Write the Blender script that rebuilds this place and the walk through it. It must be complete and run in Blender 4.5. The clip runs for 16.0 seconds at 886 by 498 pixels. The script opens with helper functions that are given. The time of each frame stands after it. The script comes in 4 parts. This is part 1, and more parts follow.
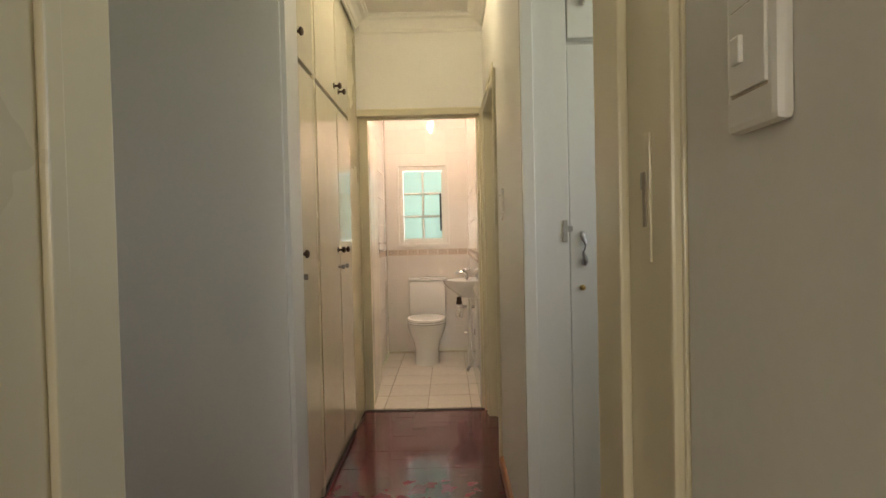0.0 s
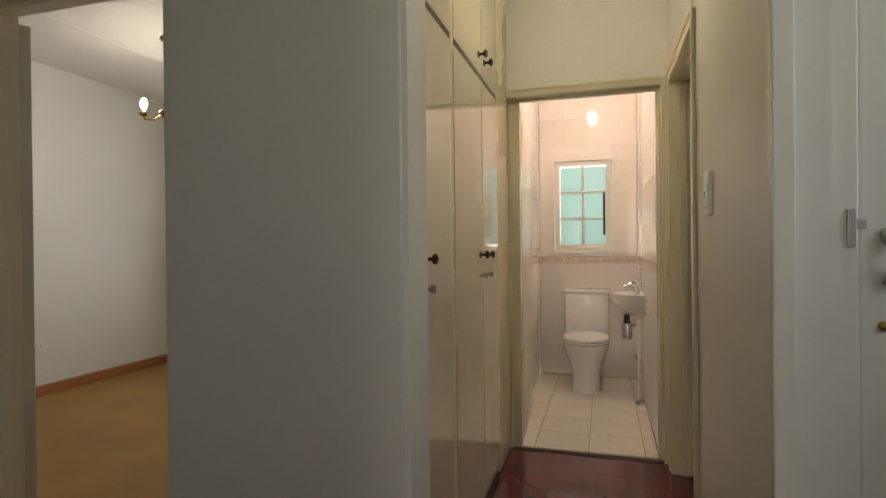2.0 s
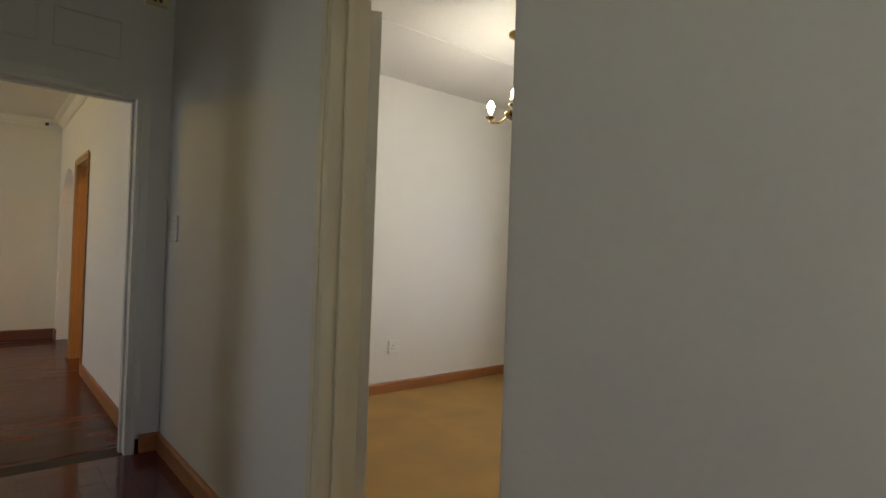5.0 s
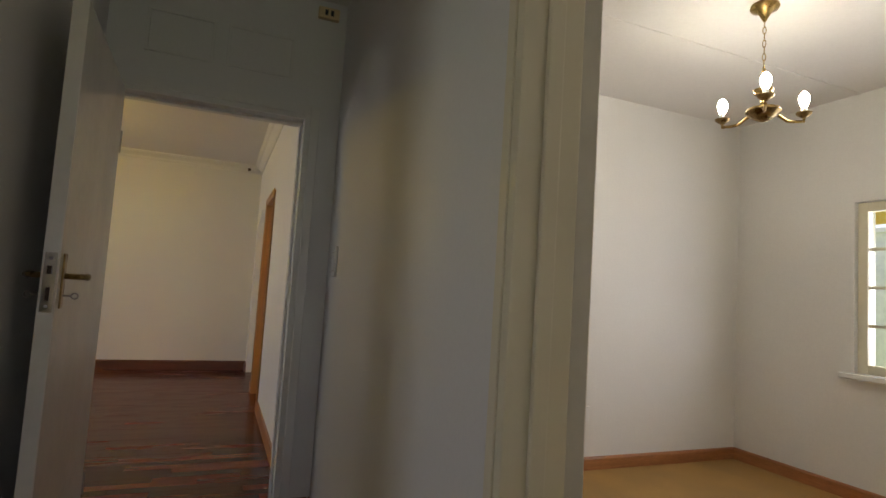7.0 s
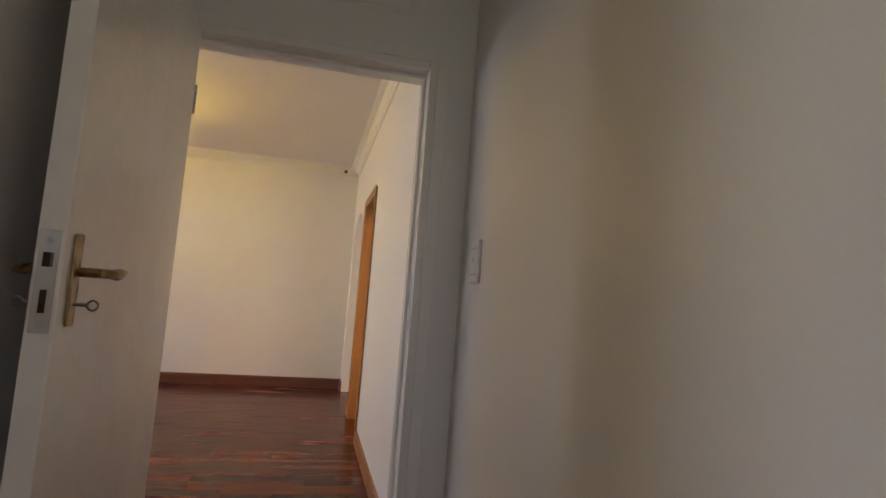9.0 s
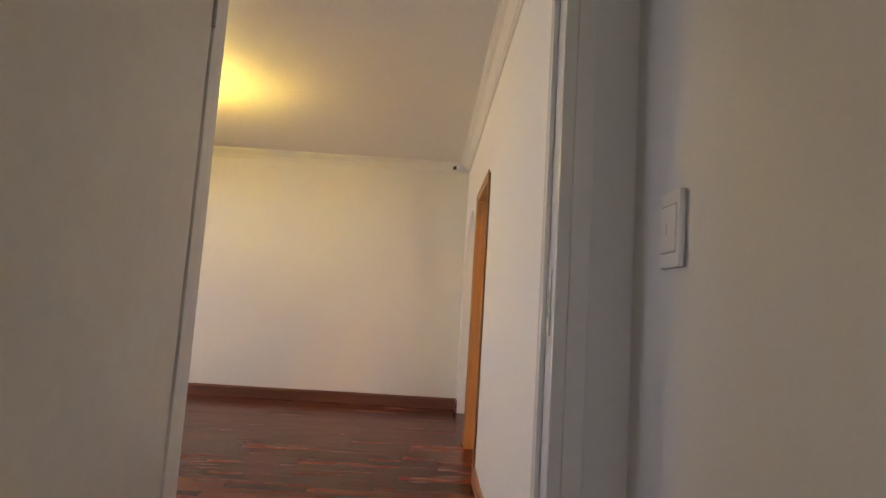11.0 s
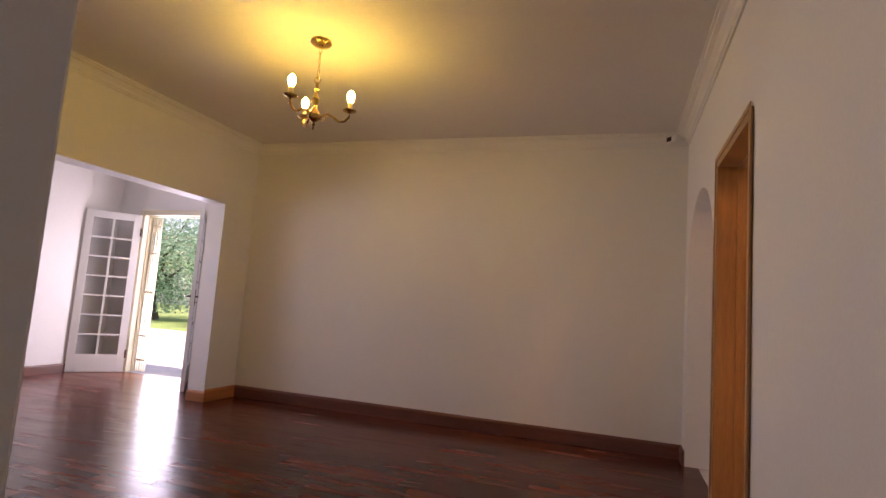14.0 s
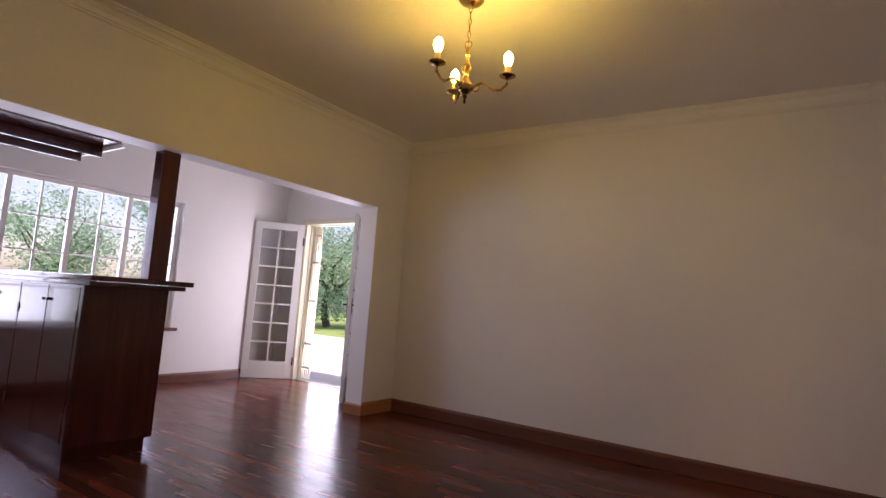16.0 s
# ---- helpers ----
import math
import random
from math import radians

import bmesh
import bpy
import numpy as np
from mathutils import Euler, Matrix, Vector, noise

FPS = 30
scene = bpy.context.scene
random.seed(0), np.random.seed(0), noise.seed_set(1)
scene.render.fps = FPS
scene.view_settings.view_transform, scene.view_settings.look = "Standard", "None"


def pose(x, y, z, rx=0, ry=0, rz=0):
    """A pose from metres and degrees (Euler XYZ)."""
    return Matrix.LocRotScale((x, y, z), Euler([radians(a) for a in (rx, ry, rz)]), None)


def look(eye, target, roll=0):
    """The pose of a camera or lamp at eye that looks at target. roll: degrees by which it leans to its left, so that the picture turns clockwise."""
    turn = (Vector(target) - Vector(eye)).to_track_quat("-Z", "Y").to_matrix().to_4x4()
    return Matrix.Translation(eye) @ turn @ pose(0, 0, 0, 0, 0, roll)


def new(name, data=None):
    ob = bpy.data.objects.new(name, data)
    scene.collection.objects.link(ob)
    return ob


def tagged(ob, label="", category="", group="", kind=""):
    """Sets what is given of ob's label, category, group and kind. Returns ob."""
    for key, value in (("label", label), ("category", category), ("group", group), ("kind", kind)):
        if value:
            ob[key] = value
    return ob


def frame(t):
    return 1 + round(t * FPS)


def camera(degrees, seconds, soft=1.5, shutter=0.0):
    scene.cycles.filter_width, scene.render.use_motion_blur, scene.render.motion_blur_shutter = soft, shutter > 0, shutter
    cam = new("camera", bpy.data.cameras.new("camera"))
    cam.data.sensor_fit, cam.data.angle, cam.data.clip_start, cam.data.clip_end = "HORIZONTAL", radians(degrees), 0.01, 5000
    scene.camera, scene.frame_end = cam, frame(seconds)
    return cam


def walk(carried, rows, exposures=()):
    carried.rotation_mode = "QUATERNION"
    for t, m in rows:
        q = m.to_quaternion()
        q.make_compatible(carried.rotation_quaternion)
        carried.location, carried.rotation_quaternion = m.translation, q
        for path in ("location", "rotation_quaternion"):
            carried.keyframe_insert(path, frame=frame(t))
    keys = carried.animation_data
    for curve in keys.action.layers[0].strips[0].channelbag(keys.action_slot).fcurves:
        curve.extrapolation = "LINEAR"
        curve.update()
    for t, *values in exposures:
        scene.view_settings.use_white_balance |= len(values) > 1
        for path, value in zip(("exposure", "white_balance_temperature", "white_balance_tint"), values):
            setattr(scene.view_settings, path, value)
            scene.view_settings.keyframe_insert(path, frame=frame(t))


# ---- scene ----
cam = camera(78.1, 16.0)
PATH = [
    (0, (0.09, 0.543, 1.194), (0.072, 2.543, 1.152), -1.3),
    (0.5, (0.081, 0.725, 1.191), (0.029, 2.724, 1.154), -1.3),
    (1, (0.09, 0.894, 1.194), (-0.118, 2.883, 1.168), -1.2),
    (1.5, (0.068, 1.009, 1.186), (-0.333, 2.968, 1.167), -0.9),
    (2, (0.018, 1.142, 1.178), (-0.547, 3.06, 1.169), -0.6),
    (2.5, (-0.065, 1.279, 1.175), (-0.776, 3.148, 1.17), -0.2),
    (3, (-0.145, 1.399, 1.18), (-1.006, 3.204, 1.178), 0.2),
    (3.5, (-0.214, 1.532, 1.201), (-1.286, 3.221, 1.205), 0.5),
    (4, (-0.269, 1.605, 1.223), (-1.544, 3.146, 1.219), 1.3),
    (6.3, (-0.862, 1.939, 1.181), (-2.625, 2.875, 1.299), 3.1),
    (6.5, (-0.921, 1.999, 1.181), (-2.722, 2.858, 1.314), 3.5),
    (7, (-1.123, 1.974, 1.185), (-2.969, 2.726, 1.339), 3.6),
    (7.5, (-1.311, 1.947, 1.175), (-3.186, 2.624, 1.344), 3.7),
    (8, (-1.531, 1.946, 1.147), (-3.433, 2.539, 1.326), 3.4),
    (8.5, (-1.757, 1.978, 1.156), (-3.689, 2.467, 1.334), 3.5),
    (8.7, (-1.856, 1.954, 1.159), (-3.789, 2.433, 1.34), 4.0),
    (11, (-2.767, 2.039, 1.129), (-4.757, 2.08, 1.326), 3.6),
    (11.5, (-2.959, 2.048, 1.123), (-4.947, 1.961, 1.315), 4.0),
    (12, (-3.183, 2.018, 1.119), (-5.166, 1.849, 1.312), 3.9),
    (12.5, (-3.364, 1.998, 1.104), (-5.339, 1.76, 1.302), 3.9),
    (13, (-3.557, 1.971, 1.115), (-5.519, 1.64, 1.317), 3.8),
    (13.5, (-3.727, 1.942, 1.105), (-5.661, 1.477, 1.312), 3.9),
    (14, (-3.853, 1.89, 1.085), (-5.743, 1.269, 1.295), 4.1),
    (14.5, (-4.003, 1.798, 1.083), (-5.845, 1.045, 1.293), 4.2),
    (15, (-4.131, 1.707, 1.068), (-5.915, 0.83, 1.283), 4.3),
    (15.5, (-4.26, 1.628, 1.063), (-5.982, 0.632, 1.274), 4.3),
    (16, (-4.428, 1.546, 1.074), (-6.07, 0.422, 1.277), 4.2),
]
walk(cam, [(t, look(eye, target, roll)) for t, eye, target, roll in PATH],
     [(0.0, 1.0, 7400, 18), (2.0, 0.66, 7100, 19), (4.0, 0.92, 7000, 18), (6.5, 1.12, 6900, 21), (7.0, 1.05, 6900, 22), (8.5, 1.68, 6950, 30), (11.0, 1.85, 6900, 31), (12.5, 1.45, 7050, 40), (14.5, 0.76, 7100, 47), (16.0, 0.56, 6750, 43)])

# ---- world, sun, exposure ----
world = bpy.data.worlds.new("world")
scene.world = world
world.use_nodes = True
sky = world.node_tree.nodes.new("ShaderNodeTexSky")
sky.sky_type, sky.sun_disc = "NISHITA", False
sky.sun_elevation, sky.sun_rotation = radians(75), radians(73)
world.node_tree.links.new(sky.outputs[0], world.node_tree.nodes["Background"].inputs[0])
world.node_tree.nodes["Background"].inputs[1].default_value = 0.15
sun = new("sun", bpy.data.lights.new("sun", "SUN"))
sun.data.energy, sun.data.angle, sun.data.color = 5.0, radians(0.6), (1, 0.95, 0.86)
sun.matrix_world = look((10.2, 3.1, 40), (0, 0, 0))



def window_or_fill_light(place, target, wide, high, watts, colour=(0.86, 0.93, 1.0)):
    """A lamp for the sky's light through an opening, real or added."""
    lamp = bpy.data.lights.new("window_or_fill_light", "AREA")
    lamp.shape, lamp.size, lamp.size_y, lamp.energy, lamp.color = "RECTANGLE", wide, high, watts, colour
    new("window_or_fill_light", lamp).matrix_world = look(place, target)


window_or_fill_light((-6.4, -4.47, 1.3), (-6.4, 0, 1.0), 2.8, 1.3, 44, (0.66, 0.80, 1.0))
window_or_fill_light((-9.46, -3.42, 1.0), (-5, -3.0, 0.7), 0.85, 1.9, 23, (0.80, 0.90, 1.0))
# Added: no window is known behind; this lamp brightens hall and pier.
window_or_fill_light((-0.27, -2.66, 1.5), (-0.1, 1, 1.2), 0.9, 1.15, 9.5, (1.0, 0.97, 0.86))
window_or_fill_light((-2.12, -1.83, 1.5), (-2.7, 1.4, 1.2), 0.9, 1.1, 4.8)
window_or_fill_light((-2.72, 6.06, 1.4), (-3.2, 3, 0.8), 1.2, 1.05, 12, (0.82, 0.91, 1.0))
window_or_fill_light((-0.15, 6.40, 1.56), (-0.15, 4, 1.2), 0.45, 0.8, 2.3, (0.90, 0.98, 1.0))
window_or_fill_light((1.285, 6.40, 1.55), (1.2, 4, 1.0), 0.5, 0.8, 2.2, (0.95, 1.0, 0.98))
# Added fill for the upper hall walls; no window is known at this end.
window_or_fill_light((1.44, 1.95, 1.8), (0, 2.0, 2.0), 0.7, 1.05, 2.1, (0.86, 0.93, 1.0))
window_or_fill_light((-7.7, 5.28, 1.45), (-7.7, 3, 1.0), 0.9, 0.85, 6)

# ---- plan, in metres ----
CEIL = 2.69
HALL_N, HALL_S = 2.5, 1.4          # faces of the hall's long walls
HALL_W, LIV_E = -4.0, -4.15        # both faces of the wall with the living room door
LIV_N, LIV_S, LIV_W = 2.405, -1.93, -8.79
SUN_S, SUN_W = -4.35, -9.26
WC_B, WC_F = 6.28, 4.28


# ---- materials ----
def material(name, base, rough=0.5, metal=0.0, grain=40.0, vary=0.06, stain=1.6, bump=0.05, coat=0.0, stretch=(1, 1, 1), uneven=0.2):
    """Base colour with variation at two scales, fine relief and uneven gloss."""
    m = bpy.data.materials.new(name)
    m.use_nodes = True
    nt = m.node_tree
    b = nt.nodes["Principled BSDF"]
    b.inputs["Metallic"].default_value = metal
    b.inputs["Coat Weight"].default_value = coat
    co = nt.nodes.new("ShaderNodeTexCoord")
    mp = nt.nodes.new("ShaderNodeMapping")
    mp.inputs["Scale"].default_value = stretch
    nt.links.new(co.outputs["Object"], mp.inputs[0])
    n1, n2 = nt.nodes.new("ShaderNodeTexNoise"), nt.nodes.new("ShaderNodeTexNoise")
    n1.inputs["Scale"].default_value, n2.inputs["Scale"].default_value = grain, stain
    n1.inputs["Detail"].default_value, n2.inputs["Detail"].default_value = 4, 5
    add = nt.nodes.new("ShaderNodeMath")
    add.operation = "ADD"
    for n in (n1, n2):
        nt.links.new(mp.outputs[0], n.inputs["Vector"])
    nt.links.new(n1.outputs[0], add.inputs[0])
    nt.links.new(n2.outputs[0], add.inputs[1])
    mr = nt.nodes.new("ShaderNodeMapRange")
    mr.inputs[1].default_value, mr.inputs[2].default_value = 0.6, 1.4
    mr.inputs[3].default_value, mr.inputs[4].default_value = 1 - vary * 1.6, 1 + vary
    nt.links.new(add.outputs[0], mr.inputs[0])
    mul = nt.nodes.new("ShaderNodeVectorMath")
    mul.operation = "SCALE"
    mul.inputs[0].default_value = base
    nt.links.new(mr.outputs[0], mul.inputs["Scale"])
    nt.links.new(mul.outputs[0], b.inputs["Base Color"])
    rr = nt.nodes.new("ShaderNodeMapRange")
    rr.inputs[1].default_value, rr.inputs[2].default_value = 0.3, 0.7
    rr.inputs[3].default_value, rr.inputs[4].default_value = max(0.02, rough * (1 - uneven)), min(1, rough * (1 + uneven))
    nt.links.new(n2.outputs[0], rr.inputs[0])
    nt.links.new(rr.outputs[0], b.inputs["Roughness"])
    if bump:
        bp = nt.nodes.new("ShaderNodeBump")
        bp.inputs["Strength"].default_value, bp.inputs["Distance"].default_value = bump, 0.01
        nt.links.new(add.outputs[0], bp.inputs["Height"])
        nt.links.new(bp.outputs[0], b.inputs["Normal"])
    return m


def vary_by_piece(m, low, high):
    """Each piece of the material a little lighter or darker than the next."""
    nt = m.node_tree
    b = nt.nodes["Principled BSDF"]
    src = b.inputs["Base Color"].links[0].from_socket
    oi, ge = nt.nodes.new("ShaderNodeObjectInfo"), nt.nodes.new("ShaderNodeNewGeometry")
    s = nt.nodes.new("ShaderNodeMath")
    s.operation = "ADD"
    nt.links.new(oi.outputs["Random"], s.inputs[0])
    nt.links.new(ge.outputs["Random Per Island"], s.inputs[1])
    fr = nt.nodes.new("ShaderNodeMath")
    fr.operation = "FRACT"
    nt.links.new(s.outputs[0], fr.inputs[0])
    mr = nt.nodes.new("ShaderNodeMapRange")
    mr.inputs[3].default_value, mr.inputs[4].default_value = low, high
    nt.links.new(fr.outputs[0], mr.inputs[0])
    mul = nt.nodes.new("ShaderNodeVectorMath")
    mul.operation = "SCALE"
    nt.links.new(src, mul.inputs[0])
    nt.links.new(mr.outputs[0], mul.inputs["Scale"])
    nt.links.new(mul.outputs[0], b.inputs["Base Color"])
    return m


def glowing(name, colour, strength):
    m = bpy.data.materials.new(name)
    m.use_nodes = True
    b = m.node_tree.nodes["Principled BSDF"]
    b.inputs["Base Color"].default_value = (*colour, 1)
    b.inputs["Emission Color"].default_value = (*colour, 1)
    b.inputs["Emission Strength"].default_value = strength
    return m


def glass(name, rough, tint=(1, 1, 1), thin=0.75):
    m = bpy.data.materials.new(name)
    m.use_nodes = True
    nt = m.node_tree
    nt.nodes.remove(nt.nodes["Principled BSDF"])
    tr = nt.nodes.new("ShaderNodeBsdfTransparent" if rough == 0 else "ShaderNodeBsdfTranslucent")
    tr.inputs[0].default_value = (*tint, 1)
    gl = nt.nodes.new("ShaderNodeBsdfGlossy")
    gl.inputs["Roughness"].default_value = rough
    fr = nt.nodes.new("ShaderNodeFresnel")
    fr.inputs[0].default_value = 1.45
    mx = nt.nodes.new("ShaderNodeMixShader")
    nt.links.new(fr.outputs[0], mx.inputs[0])
    nt.links.new(tr.outputs[0], mx.inputs[1])
    nt.links.new(gl.outputs[0], mx.inputs[2])
    nt.links.new(mx.outputs[0], nt.nodes["Material Output"].inputs[0])
    return m


WALL = material("wall_paint", (0.80, 0.78, 0.73), 0.55, grain=90, vary=0.03, stain=1.2, bump=0.06)
WALL_HALL = material("hall_wall_paint", (0.76, 0.75, 0.71), 0.48, grain=70, vary=0.02, stain=1.4, bump=0.025)
CEILING = material("ceiling_paint", (0.80, 0.77, 0.72), 0.7, grain=60, vary=0.03, bump=0.03)
CORNICE = material("cornice_plaster", (0.82, 0.80, 0.74), 0.5, grain=60, vary=0.02, bump=0.02)
ENAMEL = material("cream_enamel", (0.75, 0.69, 0.51), 0.28, grain=30, vary=0.012, stain=0.8, bump=0.006, uneven=0.04)
WHITE_ENAMEL = material("white_enamel", (0.80, 0.79, 0.74), 0.25, grain=30, vary=0.015, stain=1.5, bump=0.008, uneven=0.04)
CUPBOARD = material("cupboard_enamel", (0.78, 0.73, 0.58), 0.07, grain=9, vary=0.03, stain=2.5, bump=0.012)
DOOR_PAINT = material("door_paint", (0.80, 0.76, 0.66), 0.22, grain=25, vary=0.04, stain=3, bump=0.04)
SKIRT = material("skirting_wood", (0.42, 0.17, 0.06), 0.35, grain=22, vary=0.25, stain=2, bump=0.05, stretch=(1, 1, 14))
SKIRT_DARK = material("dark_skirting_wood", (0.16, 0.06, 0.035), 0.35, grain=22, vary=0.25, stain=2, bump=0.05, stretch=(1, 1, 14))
PLANK = vary_by_piece(material("parquet", (0.100, 0.023, 0.012), 0.23, grain=12, vary=0.3, stain=2.2, bump=0.008, stretch=(3, 0.35, 1), uneven=0.25), 0.55, 1.85)
PLANK.node_tree.nodes["Principled BSDF"].inputs["Specular IOR Level"].default_value = 0.2
JOINT = material("parquet_joint", (0.03, 0.012, 0.008), 0.6)
RED_FLOOR = vary_by_piece(material("polished_red_blocks", (0.125, 0.016, 0.028), 0.17, grain=14, vary=0.35, stain=5, bump=0.05, coat=0.25, uneven=0.6), 0.9, 1.1)
CARPET = material("ochre_carpet", (0.44, 0.25, 0.075), 0.95, grain=420, vary=0.22, stain=2.5, bump=0.35)
TILE = vary_by_piece(material("white_tile", (0.80, 0.77, 0.72), 0.05, grain=8, vary=0.02, bump=0.01), 0.97, 1.02)
FLOOR_TILE = vary_by_piece(material("cream_floor_tile", (0.80, 0.75, 0.67), 0.16, grain=20, vary=0.06, bump=0.02), 0.94, 1.04)
GROUT = material("grout", (0.42, 0.36, 0.28), 0.9, grain=80, vary=0.2)
BORDER = material("border_tile", (0.62, 0.52, 0.42), 0.15, grain=8, vary=0.05, bump=0.02)
BORDER_MARK = material("border_motif", (0.42, 0.33, 0.26), 0.2, grain=30, vary=0.2)
CERAMIC = material("white_ceramic", (0.84, 0.84, 0.82), 0.06, grain=5, vary=0.01, bump=0)
PLASTIC = material("white_plastic", (0.80, 0.79, 0.75), 0.3, grain=20, vary=0.02, bump=0)
# Near-black for shade in gaps and holes, and for the threshold strip.
SEAT_GAP = material("gap_shade_and_strip", (0.05, 0.045, 0.04), 0.6, grain=30)
CHROME = material("chrome", (0.72, 0.72, 0.72), 0.12, 1.0, grain=20, vary=0.05, bump=0)
STEEL = material("dull_steel", (0.45, 0.43, 0.40), 0.35, 1.0, grain=60, vary=0.15, bump=0.02)
BRASS = material("aged_brass", (0.48, 0.33, 0.12), 0.28, 1.0, grain=60, vary=0.3, stain=12, bump=0.03)
OLD_BRASS = material("tarnished_brass", (0.30, 0.20, 0.08), 0.30, 1.0, grain=60, vary=0.35, stain=30, bump=0.04)
BRONZE = material("dark_bronze", (0.07, 0.045, 0.03), 0.35, 0.8, grain=60, vary=0.3, bump=0.03)
IRON = material("black_iron", (0.03, 0.028, 0.026), 0.5, 0.6, grain=60, vary=0.3)
DARK_WOOD = material("dark_stained_wood", (0.075, 0.014, 0.010), 0.17, grain=6, vary=0.28, stain=1.6, bump=0.012, stretch=(9, 9, 0.5), coat=0.2)
DARK_TOP = material("dark_wood_top", (0.085, 0.026, 0.015), 0.14, grain=10, vary=0.4, stain=1.6, bump=0.03, stretch=(9, 0.5, 9), coat=0.3)
CANDLE = material("cream_candle_sleeve", (0.85, 0.68, 0.36), 0.5, grain=40)
BULB_WARM = glowing("warm_bulb", (1.0, 0.75, 0.12), 115)
BULB_WHITE = glowing("white_bulb", (0.97, 1.0, 0.84), 72)
BULB_WC = glowing("wc_lamp", (1.0, 0.80, 0.66), 225)
BULB_PASSAGE = glowing("passage_lamp", (1.0, 0.95, 0.70), 13)
BULB_KITCHEN = glowing("kitchen_lamp", (1.0, 0.50, 0.15), 45)
FRAME_WOOD = material("varnished_frame_wood", (0.48, 0.27, 0.105), 0.35, grain=22, vary=0.2, stain=2, bump=0.04, stretch=(9, 9, 0.6))
CLEAR = glass("window_glass", 0)
FROST = glass("obscure_glass", 0.35, (0.47, 0.59, 0.55))
GROUT_WALL = material("pale_grout", (0.78, 0.75, 0.70), 0.6, grain=80, vary=0.04)
PATH_STONE = vary_by_piece(material("pale_paving", (0.62, 0.58, 0.52), 0.8, grain=30, vary=0.15, bump=0.2), 0.85, 1.1)
GRASS = material("lawn", (0.20, 0.30, 0.08), 0.9, grain=60, vary=0.4, stain=0.6, bump=0.6)
LEAF = vary_by_piece(material("leaves", (0.30, 0.46, 0.32), 0.5, grain=10, vary=0.2, bump=0), 0.75, 1.5)
leaf_nodes = LEAF.node_tree
see = leaf_nodes.nodes.new("ShaderNodeBsdfTranslucent")
blend = leaf_nodes.nodes.new("ShaderNodeMixShader")
blend.inputs[0].default_value = 0.6
leaf_base = leaf_nodes.nodes["Principled BSDF"]
leaf_nodes.links.new(leaf_base.inputs["Base Color"].links[0].from_socket, see.inputs[0])
leaf_nodes.links.new(leaf_base.outputs[0], blend.inputs[1])
leaf_nodes.links.new(see.outputs[0], blend.inputs[2])
leaf_nodes.links.new(blend.outputs[0], leaf_nodes.nodes["Material Output"].inputs[0])
BARK = material("bark", (0.12, 0.09, 0.06), 0.9, grain=30, vary=0.4, bump=0.5, stretch=(1, 1, 0.3))
OUTWALL = material("whitewashed_wall", (0.74, 0.70, 0.62), 0.85, grain=18, vary=0.12, bump=0.25)
YELLOW = material("yellow_fascia", (0.72, 0.50, 0.10), 0.6, grain=20, vary=0.1)
ROOF = vary_by_piece(material("roof_tile", (0.36, 0.15, 0.09), 0.8, grain=20, vary=0.2), 0.8, 1.2)


# ---- mesh tools ----
def box(bm, x0, x1, y0, y1, z0, z1, bevel=0.0):
    made = bmesh.ops.create_cube(bm, size=1)["verts"]
    for v in made:
        v.co = Vector(((x0 + x1) / 2 + v.co.x * (x1 - x0), (y0 + y1) / 2 + v.co.y * (y1 - y0), (z0 + z1) / 2 + v.co.z * (z1 - z0)))
    if bevel:
        edges = list({e for v in made for e in v.link_edges})
        bmesh.ops.bevel(bm, geom=edges, offset=bevel, segments=2, affect="EDGES", profile=0.6)
    return bm


def boxes(*rows, bevel=0.0):
    bm = bmesh.new()
    for r in rows:
        box(bm, *r, bevel=bevel)
    return bm


def lathe(bm, profile, n=20, at=(0, 0, 0), squash=1.0):
    rings = []
    for r, z in profile:
        rings.append([bm.verts.new((at[0] + r * math.cos(i * math.tau / n), at[1] + squash * r * math.sin(i * math.tau / n), at[2] + z)) for i in range(n)])
    for a, b in zip(rings, rings[1:]):
        for i in range(n):
            bm.faces.new((a[i], a[(i + 1) % n], b[(i + 1) % n], b[i]))
    bm.faces.new(rings[0][::-1])
    bm.faces.new(rings[-1])
    return bm


def tube(bm, points, radius, n=8):
    points = [Vector(p) for p in points]
    rings = []
    for i, p in enumerate(points):
        d = (points[min(i + 1, len(points) - 1)] - points[max(i - 1, 0)]).normalized()
        s = d.cross(Vector((0, 0, 1)) if abs(d.z) < 0.95 else Vector((1, 0, 0))).normalized()
        u = s.cross(d)
        r = radius[i] if isinstance(radius, (list, tuple)) else radius
        rings.append([bm.verts.new(p + r * (math.cos(k * math.tau / n) * s + math.sin(k * math.tau / n) * u)) for k in range(n)])
    for a, b in zip(rings, rings[1:]):
        for i in range(n):
            bm.faces.new((a[i], a[(i + 1) % n], b[(i + 1) % n], b[i]))
    bm.faces.new(rings[0])
    bm.faces.new(rings[-1][::-1])
    return bm


def mesh_of(name, bm, mat, smooth=False):
    bmesh.ops.recalc_face_normals(bm, faces=bm.faces)
    me = bpy.data.meshes.new(name)
    bm.to_mesh(me)
    bm.free()
    me.materials.append(mat)
    if smooth:
        for p in me.polygons:
            p.use_smooth = True
        me.set_sharp_from_angle(angle=radians(40))
    return me


def structure(name, bm, mat, label="", category=""):
    return tagged(new(name, mesh_of(name, bm, mat)), label, category, kind="structure")


def thing(name, place, label, category, group="", turn=0, kind=""):
    ob = new(name)
    ob.empty_display_size = 0.1
    ob.matrix_world = place if isinstance(place, Matrix) else pose(*place, 0, 0, turn)
    return tagged(ob, label, category, group, kind)


